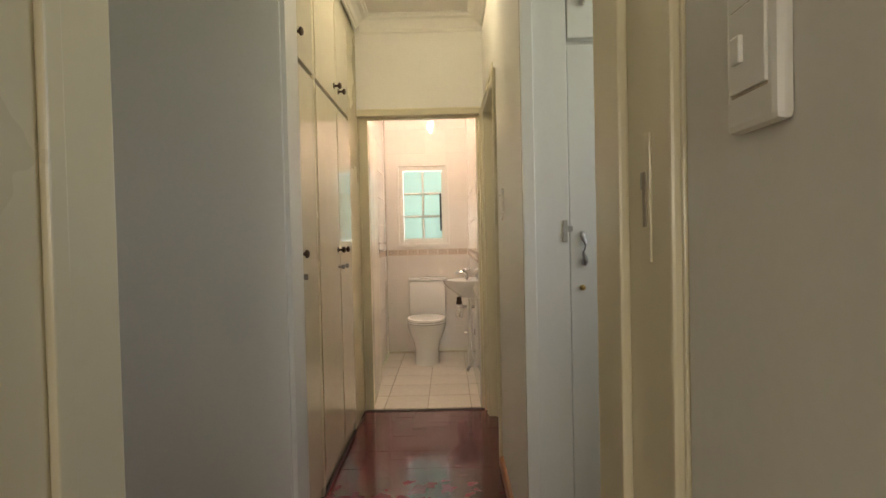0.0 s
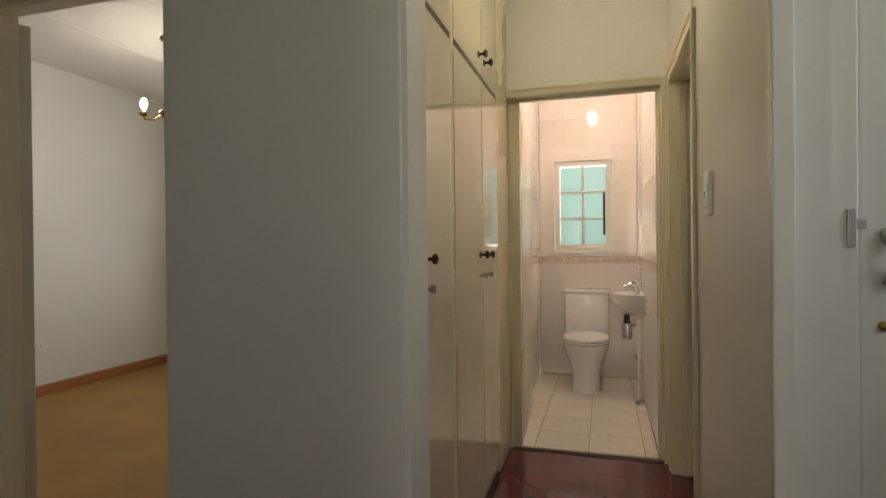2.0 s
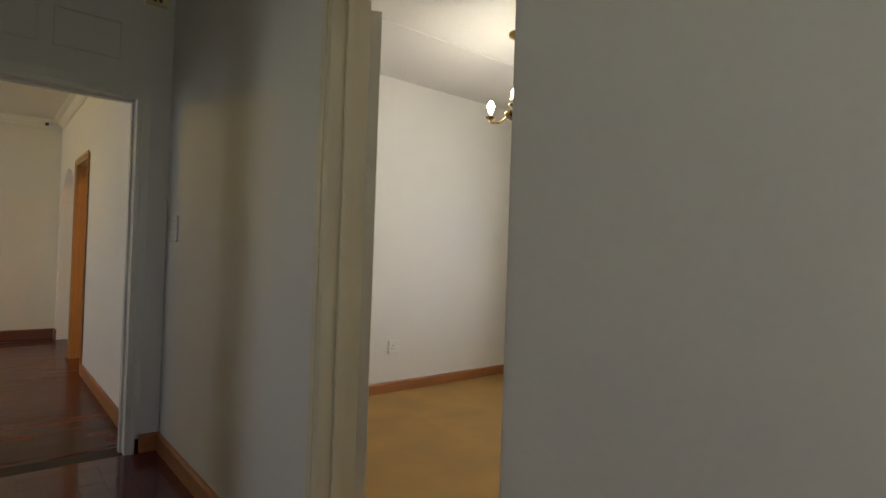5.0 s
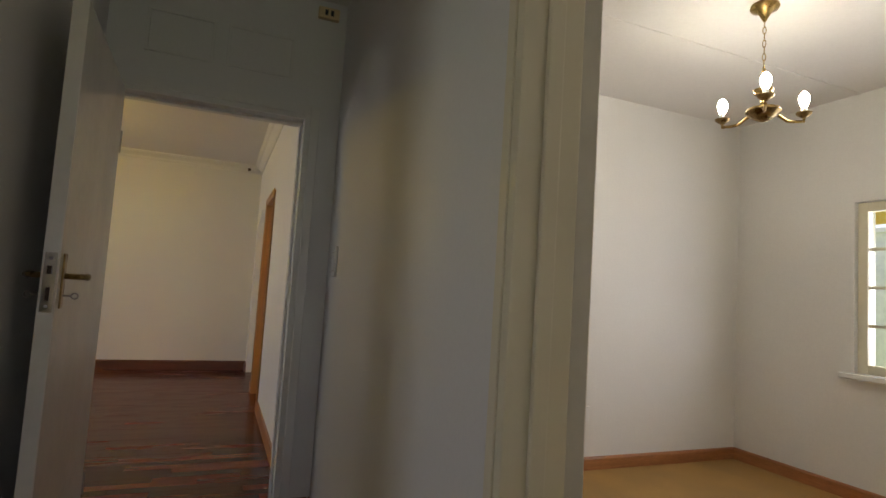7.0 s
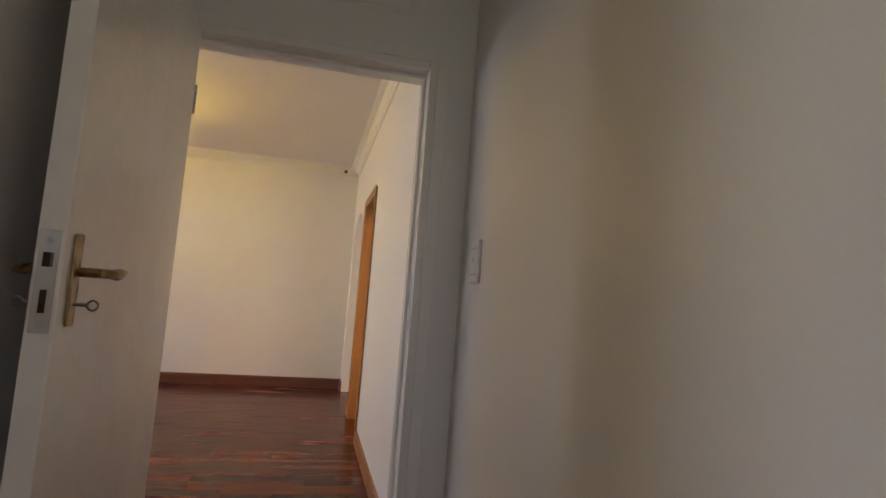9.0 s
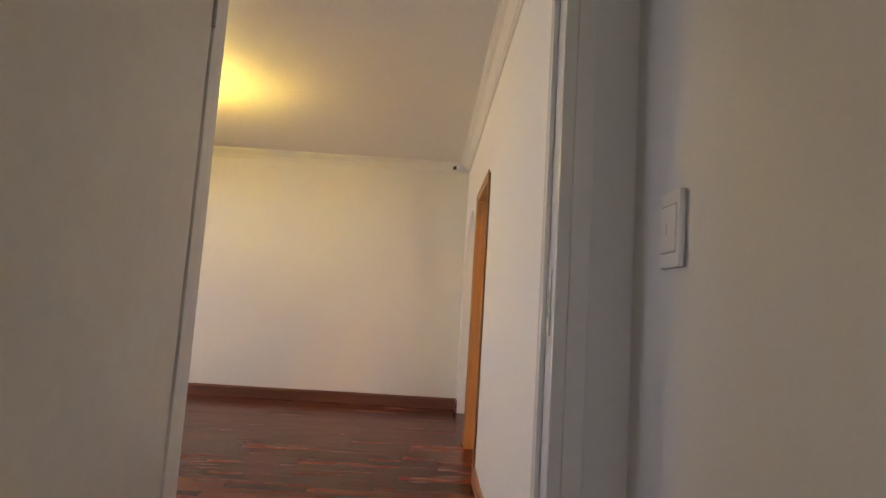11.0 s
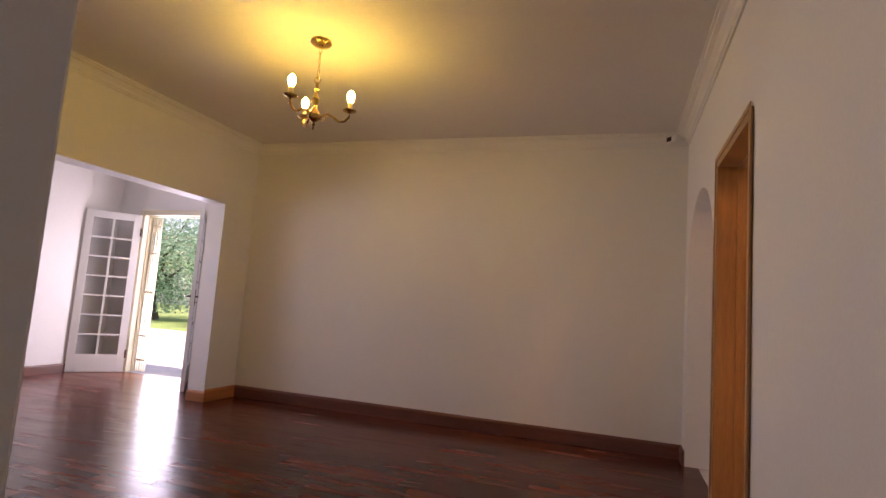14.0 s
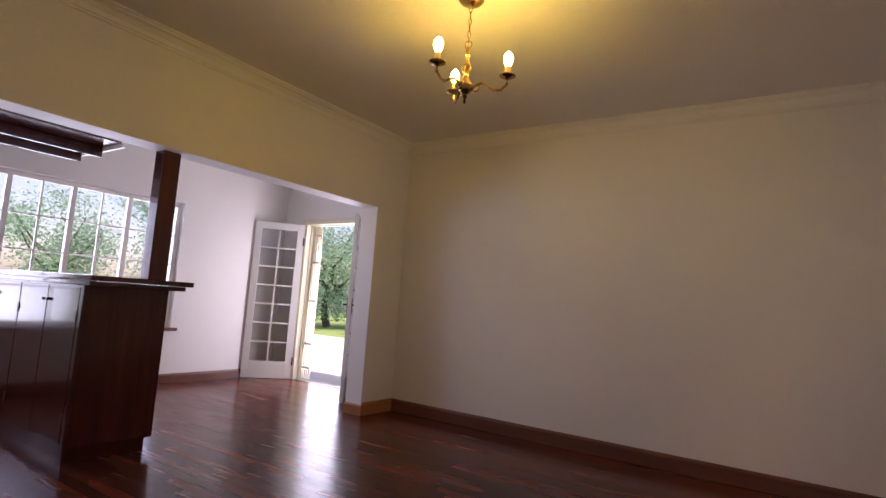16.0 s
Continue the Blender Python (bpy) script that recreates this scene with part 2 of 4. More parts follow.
def part(name, bm, mat, parent, label="", smooth=False, world=False):
    """One mesh under a thing or a part; its own coordinates, or the world's where the thing is not turned."""
    if world:
        top = parent
        while top.parent:
            top = top.parent
        bmesh.ops.translate(bm, verts=bm.verts, vec=-top.matrix_world.translation)
    ob = new(name, mesh_of(name, bm, mat, smooth))
    ob.parent = parent
    if label:
        ob["label"] = label
    return ob


def sweep_profile(bm, profile, a, b, out):
    """A moulding from a to b; the profile gives how far it stands out and its height."""
    ends = []
    for p in (a, b):
        ends.append([bm.verts.new((p[0] + out[0] * o, p[1] + out[1] * o, p[2] + z)) for o, z in profile])
    n = len(profile)
    for i in range(n):
        bm.faces.new((ends[0][i], ends[0][(i + 1) % n], ends[1][(i + 1) % n], ends[1][i]))
    bm.faces.new(ends[0])
    bm.faces.new(ends[1][::-1])


CORNICE_PROFILE = [(0, 0), (0, -0.10), (0.012, -0.10), (0.016, -0.088), (0.024, -0.084), (0.034, -0.06), (0.058, -0.034), (0.082, -0.026), (0.086, -0.016), (0.10, -0.012), (0.10, 0)]
SKIRT_PROFILE = [(0, 0), (0.018, 0), (0.018, 0.088), (0.013, 0.10), (0.004, 0.106), (0, 0.106)]


def cornice(a, b, out):
    bm = bmesh.new()
    sweep_profile(bm, CORNICE_PROFILE, (*a, CEIL), (*b, CEIL), out)
    return structure("cornice", bm, CORNICE, "white moulded plaster cornice under the ceiling", "cornice")


def skirting(a, b, out, mat=None, high=1.0, z=0.0):
    bm = bmesh.new()
    sweep_profile(bm, [(o, h * high) for o, h in SKIRT_PROFILE], (*a, z), (*b, z), out)
    return structure("baseboard", bm, mat or SKIRT, "varnished wooden skirting board along the wall", "baseboard")


# ---- floors and ceilings ----
structure("floor_hall", boxes((HALL_W - 0.15, 1.4, 1.25, 2.55, -0.1, 0), (-0.52, 0.47, 2.55, WC_F + 0.02, -0.1, 0)), JOINT, "dark red polished block floor in the hall", "floor")
structure("floor_bedroom", boxes((-4.324, -1.27, 2.55, 5.873, -0.1, 0.012)), CARPET, "worn ochre carpet in the empty bedroom", "carpet")
structure("floor_entry_room", boxes((-1.45, 0.36, -2.6, 1.08, -0.1, 0.0), (-0.53, 0.36, 1.08, 1.25, -0.1, 0.0)), CARPET, "ochre carpet in the room behind", "carpet")
floor_wc = structure("floor_wc", boxes((-0.545, 0.30, WC_F + 0.02, WC_B, -0.1, 0)), GROUT, "cream tiled floor of the toilet room", "floor")
floor_bath = structure("floor_bathroom", boxes((0.462, 2.3, 3.1, WC_B, -0.1, 0)), GROUT, "cream tiled bathroom floor", "floor")
floor_living = structure("floor_living", boxes((-9.3, LIV_E, SUN_S, LIV_N, -0.1, -0.006)), JOINT, "dark red-brown polished strip parquet floor", "floor")
structure("floor_kitchen", boxes((-9.3, -4.6, LIV_N, 5.2, -0.101, -0.004)), FLOOR_TILE, "plain floor of the room beyond the arch", "floor")
structure("ceiling_hall", boxes((-4.15, 2.4, 1.25, 4.4, CEIL, CEIL + 0.1)), CEILING, "flat white hall ceiling", "ceiling")
structure("ceiling_wc", boxes((-0.7, 2.4, 4.4, 6.4, CEIL, CEIL + 0.1)), CEILING, "flat white ceiling", "ceiling")
bm = boxes((-4.45, -1.15, 2.5, 6.1, CEIL + 0.002, CEIL + 0.1))
for x in (-3.42, -2.21):
    box(bm, x - 0.02, x + 0.02, 2.62, 5.873, CEIL - 0.004, CEIL + 0.01)
structure("ceiling_bedroom", bm, CEILING, "white board ceiling with cover strips", "ceiling")
structure("ceiling_living", boxes((-9.45, -4.15, -4.6, 2.5, CEIL, CEIL + 0.1)), CEILING, "flat ceiling tinted by the lamp", "ceiling")
structure("ceiling_kitchen", boxes((-9.45, -4.45, 2.5, 5.3, CEIL, CEIL + 0.1)), CEILING, "flat white ceiling", "ceiling")
structure("ceiling_entry_room", boxes((-1.55, 0.5, -2.7, 1.248, CEIL, CEIL + 0.1)), CEILING, "flat white ceiling", "ceiling")

# ---- walls ----
bm = boxes((-4.0, -2.06, HALL_N, 2.62, 0, CEIL), (-2.06, -1.165, HALL_N, 2.62, 2.06, CEIL), (-1.165, -1.108, HALL_N, 2.62, 0, CEIL))
bm2 = bmesh.new()
box(bm2, -1.106, -0.463, 2.318, 2.621, 0, CEIL)
for v in bm2.verts:
    if v.co.x > -0.5 and v.co.y < 2.4:
        v.co.y = 2.45
edges = [e for e in bm2.edges if abs(e.verts[0].co.z - e.verts[1].co.z) > 1 and e.verts[0].co.y < 2.5]
bmesh.ops.bevel(bm2, geom=edges, offset=0.016, segments=4, affect="EDGES")
tmp = bpy.data.meshes.new("corner")
bm2.to_mesh(tmp)
bm2.free()
bm.from_mesh(tmp)
wall_hall_north = structure("wall_hall_north", bm, WALL_HALL, "smooth grey-white hall wall with a round-edged pier", "wall")
structure("wall_hall_south", boxes((-4.0, -2.55, 1.25, HALL_S, 0, CEIL), (-2.55, -1.75, 1.25, HALL_S, 2.06, CEIL), (-1.75, -1.45, 1.25, HALL_S, 0, CEIL), (-1.45, -0.45, 1.08, HALL_S, 0, CEIL), (-0.45, 0.34, 1.108, HALL_S, 2.06, CEIL), (0.34, 1.4, 1.108, HALL_S, 0, CEIL)), WALL_HALL, "grey-white hall wall with two doorways", "wall")
structure("wall_hall_west", boxes((LIV_E, HALL_W, 2.35, 2.62, 0, CEIL), (LIV_E, HALL_W, 1.43, 2.35, 2.06, CEIL), (LIV_E, HALL_W, -2.13, 1.43, 0, CEIL)), WALL_HALL, "white wall with the living room doorway", "wall")
# Unseen end wall, given an opening only to let the added fill in.
structure("wall_hall_east", boxes((1.4, 1.5, 1.08, 1.58, 0, CEIL), (1.4, 1.5, 2.32, 3.1, 0, CEIL), (1.4, 1.5, 1.58, 2.32, 0, 1.25), (1.4, 1.5, 1.58, 2.32, 2.35, CEIL)), WALL_HALL, "plain white end wall of the hall with an added opening for fill light", "wall")
structure("wall_passage_east", boxes((0.351, 0.462, 2.42, 3.37, 0, CEIL), (0.351, 0.462, 3.37, 4.18, 2.06, CEIL), (0.351, 0.462, 4.18, WC_F, 0, CEIL)), WALL_HALL, "white passage wall with a doorway to the bathroom", "wall")
structure("wall_passage_north", boxes((-1.15, -0.56, WC_F, 4.40, 0, CEIL), (-0.56, 0.37, WC_F, 4.40, 2.075, CEIL), (0.37, 0.485, WC_F, 4.40, 0, CEIL)), WALL, "cream-white wall above the toilet door", "wall")
wall_wc_west = structure("wall_wc_west", boxes((-0.68, -0.551, 4.40, WC_B, 0, CEIL)), GROUT_WALL, "white tiled wall", "wall")
wall_wc_east = structure("wall_wc_east", boxes((0.306, 0.42, 4.40, WC_B, 0, CEIL)), GROUT_WALL, "white tiled wall behind the basin", "wall")
wall_wc_north = structure("wall_wc_north", boxes((-0.68, -0.414, WC_B + 0.006, 6.45, 0, CEIL), (0.09, 0.97, WC_B + 0.006, 6.45, 0, CEIL), (1.6, 2.4, WC_B + 0.006, 6.45, 0, CEIL), (-0.414, 0.09, WC_B + 0.006, 6.45, 1.947, CEIL), (-0.414, 0.09, WC_B + 0.006, 6.45, 0, 1.135), (0.97, 1.6, WC_B + 0.006, 6.45, 2.0, CEIL), (0.97, 1.6, WC_B + 0.006, 6.45, 0, 1.1)), GROUT_WALL, "white tiled wall with a small window", "wall")
structure("wall_bathroom", boxes((2.3, 2.4, 3.0, WC_B, 0, CEIL), (0.463, 2.3, 3.0, 3.1, 0, CEIL)), TILE, "white tiled bathroom wall", "wall")
structure("wall_bedroom_west", boxes((-4.45, -4.324, 2.5, 6.1, 0, CEIL)), WALL, "cream-white bedroom wall with faint marks", "wall")
structure("wall_bedroom_north", boxes((-4.324, -3.44, 5.873, 6.1, 0, CEIL), (-2.05, -1.15, 5.873, 6.1, 0, CEIL), (-3.44, -2.05, 5.873, 6.1, 1.95, CEIL), (-3.44, -2.05, 5.873, 6.1, 0, 0.815)), WALL, "cream-white bedroom wall with the window", "wall")
structure("wall_bedroom_east", boxes((-1.27, -1.15, 2.62, 5.873, 0, CEIL)), WALL, "cream-white bedroom wall", "wall")
structure("wall_bedroom_south", boxes((-4.324, -4.0, 2.5, 2.62, 0, CEIL)), WALL, "cream-white wall return", "wall")
structure("wall_entry_room_east", boxes((0.338, 0.48, -2.6, 1.107, 0, CEIL)), WALL_HALL, "white wall beside the first doorway", "wall")
# Back wall out of view; its opening is added for the fill lamp.
structure("wall_entry_room_back", boxes((0.22, 0.48, -2.7, -2.6, 0, CEIL), (-1.45, -0.76, -2.7, -2.6, 0, CEIL), (-0.76, 0.22, -2.7, -2.6, 0, 0.9), (-0.76, 0.22, -2.7, -2.6, 2.1, CEIL), (-1.55, -1.45, -2.7, 1.25, 0, CEIL)), WALL, "plain white walls of the room behind with an added opening for fill light", "wall")
structure("wall_side_room", boxes((-4.0, -2.6, -1.9, -1.8, 0, CEIL), (-1.62, -1.55, -1.9, -1.8, 0, CEIL), (-2.6, -1.62, -1.9, -1.8, 0, 0.9), (-2.6, -1.62, -1.9, -1.8, 2.1, CEIL)), WALL, "plain white wall of the side room", "wall")
structure("floor_side_room", boxes((-4.0, -1.55, -1.8, 1.25, -0.1, -0.001)), CARPET, "ochre carpet in the side room", "carpet")
structure("ceiling_side_room", boxes((-4.0, -1.55, -1.9, 1.25, CEIL, CEIL + 0.1)), CEILING, "flat white ceiling", "ceiling")

# living room: the north wall has a doorway and an arched opening
ARCH_L, ARCH_R, SPRING, APEX = -8.58, -7.40, 1.55, 2.03
bm = boxes((-9.4, ARCH_L, LIV_N, 2.62, 0, CEIL), (ARCH_R, -7.24, LIV_N, 2.62, 0, CEIL), (-7.24, -6.39, LIV_N, 2.62, 2.02, CEIL), (-6.39, LIV_E, LIV_N, 2.62, 0, CEIL))
cx, half = (ARCH_L + ARCH_R) / 2, (ARCH_R - ARCH_L) / 2
steps = 20
for i in range(steps):
    a0, a1 = math.pi - i * math.pi / steps, math.pi - (i + 1) * math.pi / steps
    low = [(cx + half * math.cos(a), SPRING + (APEX - SPRING) * math.sin(a)) for a in (a0, a1)]
    quad = [low[0], low[1], (low[1][0], CEIL), (low[0][0], CEIL)]
    vs = [[bm.verts.new((x, y, z)) for x, z in quad] for y in (LIV_N, 2.62)]
    bm.faces.new(vs[0])
    bm.faces.new(vs[1][::-1])
    bm.faces.new((vs[0][0], vs[0][1], vs[1][1], vs[1][0]))
structure("wall_living_north", bm, WALL, "white living room wall with a doorway and an arch", "wall")
structure("wall_living_west", boxes((SUN_W - 0.15, LIV_W, LIV_S - 0.2, LIV_N, 0, CEIL)), WALL, "large plain white living room wall", "wall")
structure("wall_living_south", boxes((LIV_W, -8.345, LIV_S - 0.2, LIV_S, 0, CEIL), (-8.345, -4.75, LIV_S - 0.2, LIV_S, 1.962, CEIL), (-4.75, LIV_E, LIV_S - 0.2, LIV_S, 0, CEIL)), WALL, "white wall with a wide opening under a deep lintel", "wall")
structure("wall_sunroom_south", boxes((-9.41, -7.82, SUN_S - 0.2, SUN_S, 0, CEIL), (-4.9, LIV_E, SUN_S - 0.2, SUN_S, 0, CEIL), (-7.82, -4.9, SUN_S - 0.2, SUN_S, 2.0, CEIL), (-7.82, -4.9, SUN_S - 0.2, SUN_S, 0, 0.60)), WALL, "white sunroom wall under a long window", "wall")
structure("wall_sunroom_west", boxes((SUN_W - 0.15, SUN_W, SUN_S, -3.97, 0, CEIL), (SUN_W - 0.15, SUN_W, -2.93, LIV_S - 0.2, 0, CEIL), (SUN_W - 0.15, SUN_W, -3.97, -2.93, 2.03, CEIL)), WALL, "white sunroom wall with the garden doors", "wall")
structure("wall_sunroom_east", boxes((LIV_E - 0.02, HALL_W, SUN_S - 0.2, LIV_S - 0.2, 0, CEIL)), WALL, "white sunroom end wall", "wall")
structure("wall_kitchen", boxes((-9.4, -8.2, 5.2, 5.3, 0, CEIL), (-7.2, -4.6, 5.2, 5.3, 0, CEIL), (-8.2, -7.2, 5.2, 5.3, 0, 1.0), (-8.2, -7.2, 5.2, 5.3, 1.9, CEIL), (-9.4, -9.3, 2.62, 5.2, 0, CEIL), (-4.6, -4.45, 2.62, 5.2, 0, CEIL)), WALL, "plain walls of the room beyond the arch", "wall")

# ---- cornices and skirting ----
cornice((-0.475, WC_F), (0.37, WC_F), (0, -1))
cornice((0.351, HALL_N), (0.351, WC_F - 0.08), (-1, 0))
cornice((-0.50, HALL_N + 0.12), (-0.50, WC_F - 0.08), (1, 0))
cornice((LIV_W, LIV_S), (LIV_W, LIV_N), (1, 0))
cornice((LIV_W + 0.08, LIV_N), (LIV_E, LIV_N), (0, -1))
cornice((LIV_W + 0.08, LIV_S), (LIV_E, LIV_S), (0, 1))
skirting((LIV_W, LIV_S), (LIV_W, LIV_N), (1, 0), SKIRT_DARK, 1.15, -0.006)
skirting((LIV_W + 0.016, LIV_S), (-8.345, LIV_S), (0, 1), SKIRT, 1.15, -0.006)
skirting((-8.345, LIV_S + 0.018), (-8.345, LIV_S - 0.2), (1, 0), SKIRT, 1.0, -0.006)
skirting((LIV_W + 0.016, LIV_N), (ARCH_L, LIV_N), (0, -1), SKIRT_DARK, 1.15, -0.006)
skirting((ARCH_R, LIV_N), (-7.25, LIV_N), (0, -1), SKIRT, 1.0, -0.006)
skirting((-6.38, LIV_N), (LIV_E, LIV_N), (0, -1), SKIRT, 1.0, -0.006)
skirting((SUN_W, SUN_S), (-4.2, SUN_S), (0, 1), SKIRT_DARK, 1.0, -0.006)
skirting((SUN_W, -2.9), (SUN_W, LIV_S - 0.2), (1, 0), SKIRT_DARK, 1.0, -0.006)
skirting((-4.324, 2.62), (-4.324, 5.873), (1, 0), SKIRT, 0.85, 0.01)
skirting((-4.31, 5.873), (-1.27, 5.873), (0, -1), SKIRT, 0.85, 0.01)
skirting((HALL_W, HALL_N), (-2.12, HALL_N), (0, -1), SKIRT)
skirting((HALL_W, 2.37), (HALL_W, HALL_N - 0.016), (1, 0), SKIRT)
skirting((-4.0, HALL_S), (-2.58, HALL_S), (0, 1), SKIRT)
skirting((-1.72, HALL_S), (-0.57, HALL_S), (0, 1), SKIRT)
skirting((0.351, 2.46), (0.351, 3.33), (-1, 0), SKIRT, 0.6)


# ---- door frames ----
def door_frame(name, axis, u0, u1, top, p0, p1, mat, width=0.04, lip=0.03, label="cream enamelled steel door frame", stop=0.5):
    """A frame in an opening from u0 to u1 of a wall between p0 and p1; lip: how far its flange laps onto the wall."""
    bm = bmesh.new()

    def put(a0, a1, b0, b1, z0, z1, bev=0.004):
        if axis == "x":
            box(bm, a0, a1, b0, b1, z0, z1, bev)
        else:
            box(bm, b0, b1, a0, a1, z0, z1, bev)
    e = 0.012
    put(u0, u0 + width, p0 - e, p1 + e, 0, top)
    put(u1 - width, u1, p0 - e, p1 + e, 0, top)
    put(u0 + width, u1 - width, p0 - e, p1 + e, top - width, top)
    mid = p0 + (p1 - p0) * stop
    put(u0 + width, u0 + width + 0.014, mid - 0.018, mid + 0.018, 0, top - width - 0.014)
    put(u1 - width - 0.014, u1 - width, mid - 0.018, mid + 0.018, 0, top - width - 0.014)
    put(u0 + width, u1 - width, mid - 0.018, mid + 0.018, top - width - 0.014, top - width)
    for q0, q1 in ((p0 - e - 0.006, p0 - e), (p1 + e, p1 + e + 0.006)):
        put(u0 - lip, u0 + 0.01, q0, q1, 0, top + lip, 0.002)
        put(u1 - 0.01, u1 + lip, q0, q1, 0, top + lip, 0.002)
        put(u0 + 0.01, u1 - 0.01, q0, q1, top - 0.012, top + lip, 0.002)
    return structure(name, bm, mat, label, "door frame")


door_frame("door_frame_bedroom", "x", -2.07, -1.16, 2.07, HALL_N, 2.62, ENAMEL, 0.035, 0.02)
door_frame("door_frame_living", "y", 1.42, 2.36, 2.07, LIV_E, HALL_W, WHITE_ENAMEL, 0.04, 0.035, "white painted door frame with a worn edge")
door_frame("door_frame_entry", "x", -0.458, 0.345, 2.07, 1.13, HALL_S, ENAMEL, 0.02, 0.0, stop=0.5)
door_frame("door_frame_side_room", "x", -2.56, -1.74, 2.07, 1.25, HALL_S, ENAMEL, 0.03, 0.02)
door_frame("door_frame_wc", "x", -0.56, 0.365, 2.075, WC_F, 4.40, ENAMEL, 0.045, 0.0)
structure("door_frame_wc_inner", boxes((-0.515, -0.45, WC_F + 0.05, 4.39, 0, 2.03), bevel=0.004), ENAMEL, "cream inner frame strip of the toilet door", "door frame")
door_frame("door_frame_bathroom", "y", 3.36, 4.19, 2.06, 0.351, 0.462, ENAMEL, 0.05, 0.02)
door_frame("door_frame_kitchen", "x", -7.25, -6.38, 2.03, LIV_N, 2.62, FRAME_WOOD, 0.05, 0.015, "varnished brown wooden door frame")
structure("threshold", boxes((-0.5, 0.33, WC_F - 0.006, WC_F + 0.03, -0.02, 0.008), bevel=0.003), SEAT_GAP, "dark threshold strip at the tiled floor", "threshold")


# ---- doors ----
def lever_set(leaf, x, y, side, z=1.15, mat=None):
    """A plate with a lever handle and a keyhole on one face of a door leaf."""
    mat = mat or OLD_BRASS
    plate = part("handle_plate", box(bmesh.new(), x - 0.018, x + 0.018, min(y, y + side * 0.006), max(y, y + side * 0.006), z - 0.10, z + 0.07, 0.004), mat, leaf, "brass lock plate")
    bm = tube(bmesh.new(), [(x, y, z), (x, y + side * 0.045, z), (x - 0.02, y + side * 0.055, z), (x - 0.06, y + side * 0.056, z), (x - 0.105, y + side * 0.054, z + 0.004)], [0.009, 0.009, 0.009, 0.012, 0.007])
    ob = new("lever", mesh_of("lever", bm, mat, True))
    ob.parent = plate
    bm = tube(bmesh.new(), [(x, y, z - 0.06), (x, y + side * 0.03, z - 0.06)], 0.003)
    tube(bm, [(x, y + side * (0.038 + 0.009 * math.cos(a)), z - 0.06 + 0.009 * math.sin(a)) for a in [k * math.tau / 12 for k in range(13)]], 0.0022, 6)
    ob = new("key", mesh_of("key", bm, STEEL, True))
    ob.parent = plate


def door(name, hinge, turn, wide, high, label, thick=0.045, mat=None, lock=True, knob_mat=None):
    d = thing(name, (hinge[0], hinge[1], 0.008 if len(hinge) < 3 else hinge[2]), label, "door", turn=turn)
    leaf = part("leaf", box(bmesh.new(), 0, wide, -thick / 2, thick / 2, 0, high, 0.003), mat or DOOR_PAINT, d)
    for z in (0.25, high - 0.25):
        bm = bmesh.new()
        lathe(bm, [(0.007, -0.05), (0.007, 0.05)], 10, (-0.004, thick / 2, z))
        part("hinge", bm, STEEL, d, "small steel hinge")
    if lock:
        lever_set(leaf, wide - 0.055, thick / 2, 1, mat=knob_mat)
        lever_set(leaf, wide - 0.055, -thick / 2, -1, mat=knob_mat)
        plate = part("lock_plate", box(bmesh.new(), wide, wide + 0.002, -0.016, 0.016, 1.04, 1.22), CHROME, leaf, "steel mortice lock plate")
        ob = new("latch", mesh_of("latch", boxes((wide + 0.001, wide + 0.008, -0.006, 0.006, 1.155, 1.18)), BRONZE))
        ob.parent = plate
        ob = new("bolt", mesh_of("bolt", boxes((wide + 0.001, wide + 0.0035, -0.005, 0.005, 1.075, 1.115)), BRONZE))
        ob.parent = plate
        for z in (1.058, 1.202):
            bm = tube(bmesh.new(), [(wide + 0.001, 0, z), (wide + 0.003, 0, z)], 0.005, 10)
            ob = new("screw", mesh_of("screw", bm, STEEL))
            ob.parent = plate
    return d


# living room door, swung into the hall
door("door_living", (HALL_W + 0.035, 1.485), 1.6, 0.885, 2.015, "cream painted flush door standing open into the hall")
door("door_bedroom", (-2.045, 2.655), 152, 0.74, 2.01, "cream painted bedroom door folded back", lock=False)
door("door_wc", (-0.475, 4.415), 93, 0.72, 2.0, "glossy white toilet door standing open against the tiles", knob_mat=CHROME)
door("door_entry", (-0.47, 1.05), -94, 0.80, 2.0, "cream door of the first room standing open", lock=False)
door("door_kitchen", (-7.19, 2.64), 84, 0.76, 2.0, "cream door opened into the next room", lock=False)


def strike(name, place, axis, label, mat):
    s = thing(name, place, label, "strike plate")
    x, y, z = place
    a, b = (0.0015, 0.014) if axis == "x" else (0.014, 0.0015)
    part("plate", box(bmesh.new(), x - a, x + a, y - b, y + b, z - 0.075, z + 0.075, 0.001), mat, s, world=True)
    a, b = (0.003, 0.005) if axis == "x" else (0.005, 0.003)
    # Raised block in grout colour; the recess's shade is only this colour.
    part("slot", box(bmesh.new(), x - a, x + a, y - b, y + b, z - 0.034, z + 0.03), GROUT, s, "slot with its shade put into a dull colour", world=True)
    tongue = bmesh.new()
    box(tongue, x - a * 1.2, x + a * 1.2, y + b, y + b * 1.8, z + 0.01, z + 0.03)
    part("lip", tongue, STEEL, s, world=True)


strike("strike_plate_entry", (0.3235, 1.185, 1.235), "x", "painted strike plate let into the door frame", ENAMEL)
strike("strike_plate_living", (-4.03, 2.3175, 1.145), "y", "worn strike plate in the white door frame", WHITE_ENAMEL)
strike("strike_plate_bathroom", (0.41, 4.137, 1.10), "y", "brass strike plate in the bathroom door frame", BRASS)
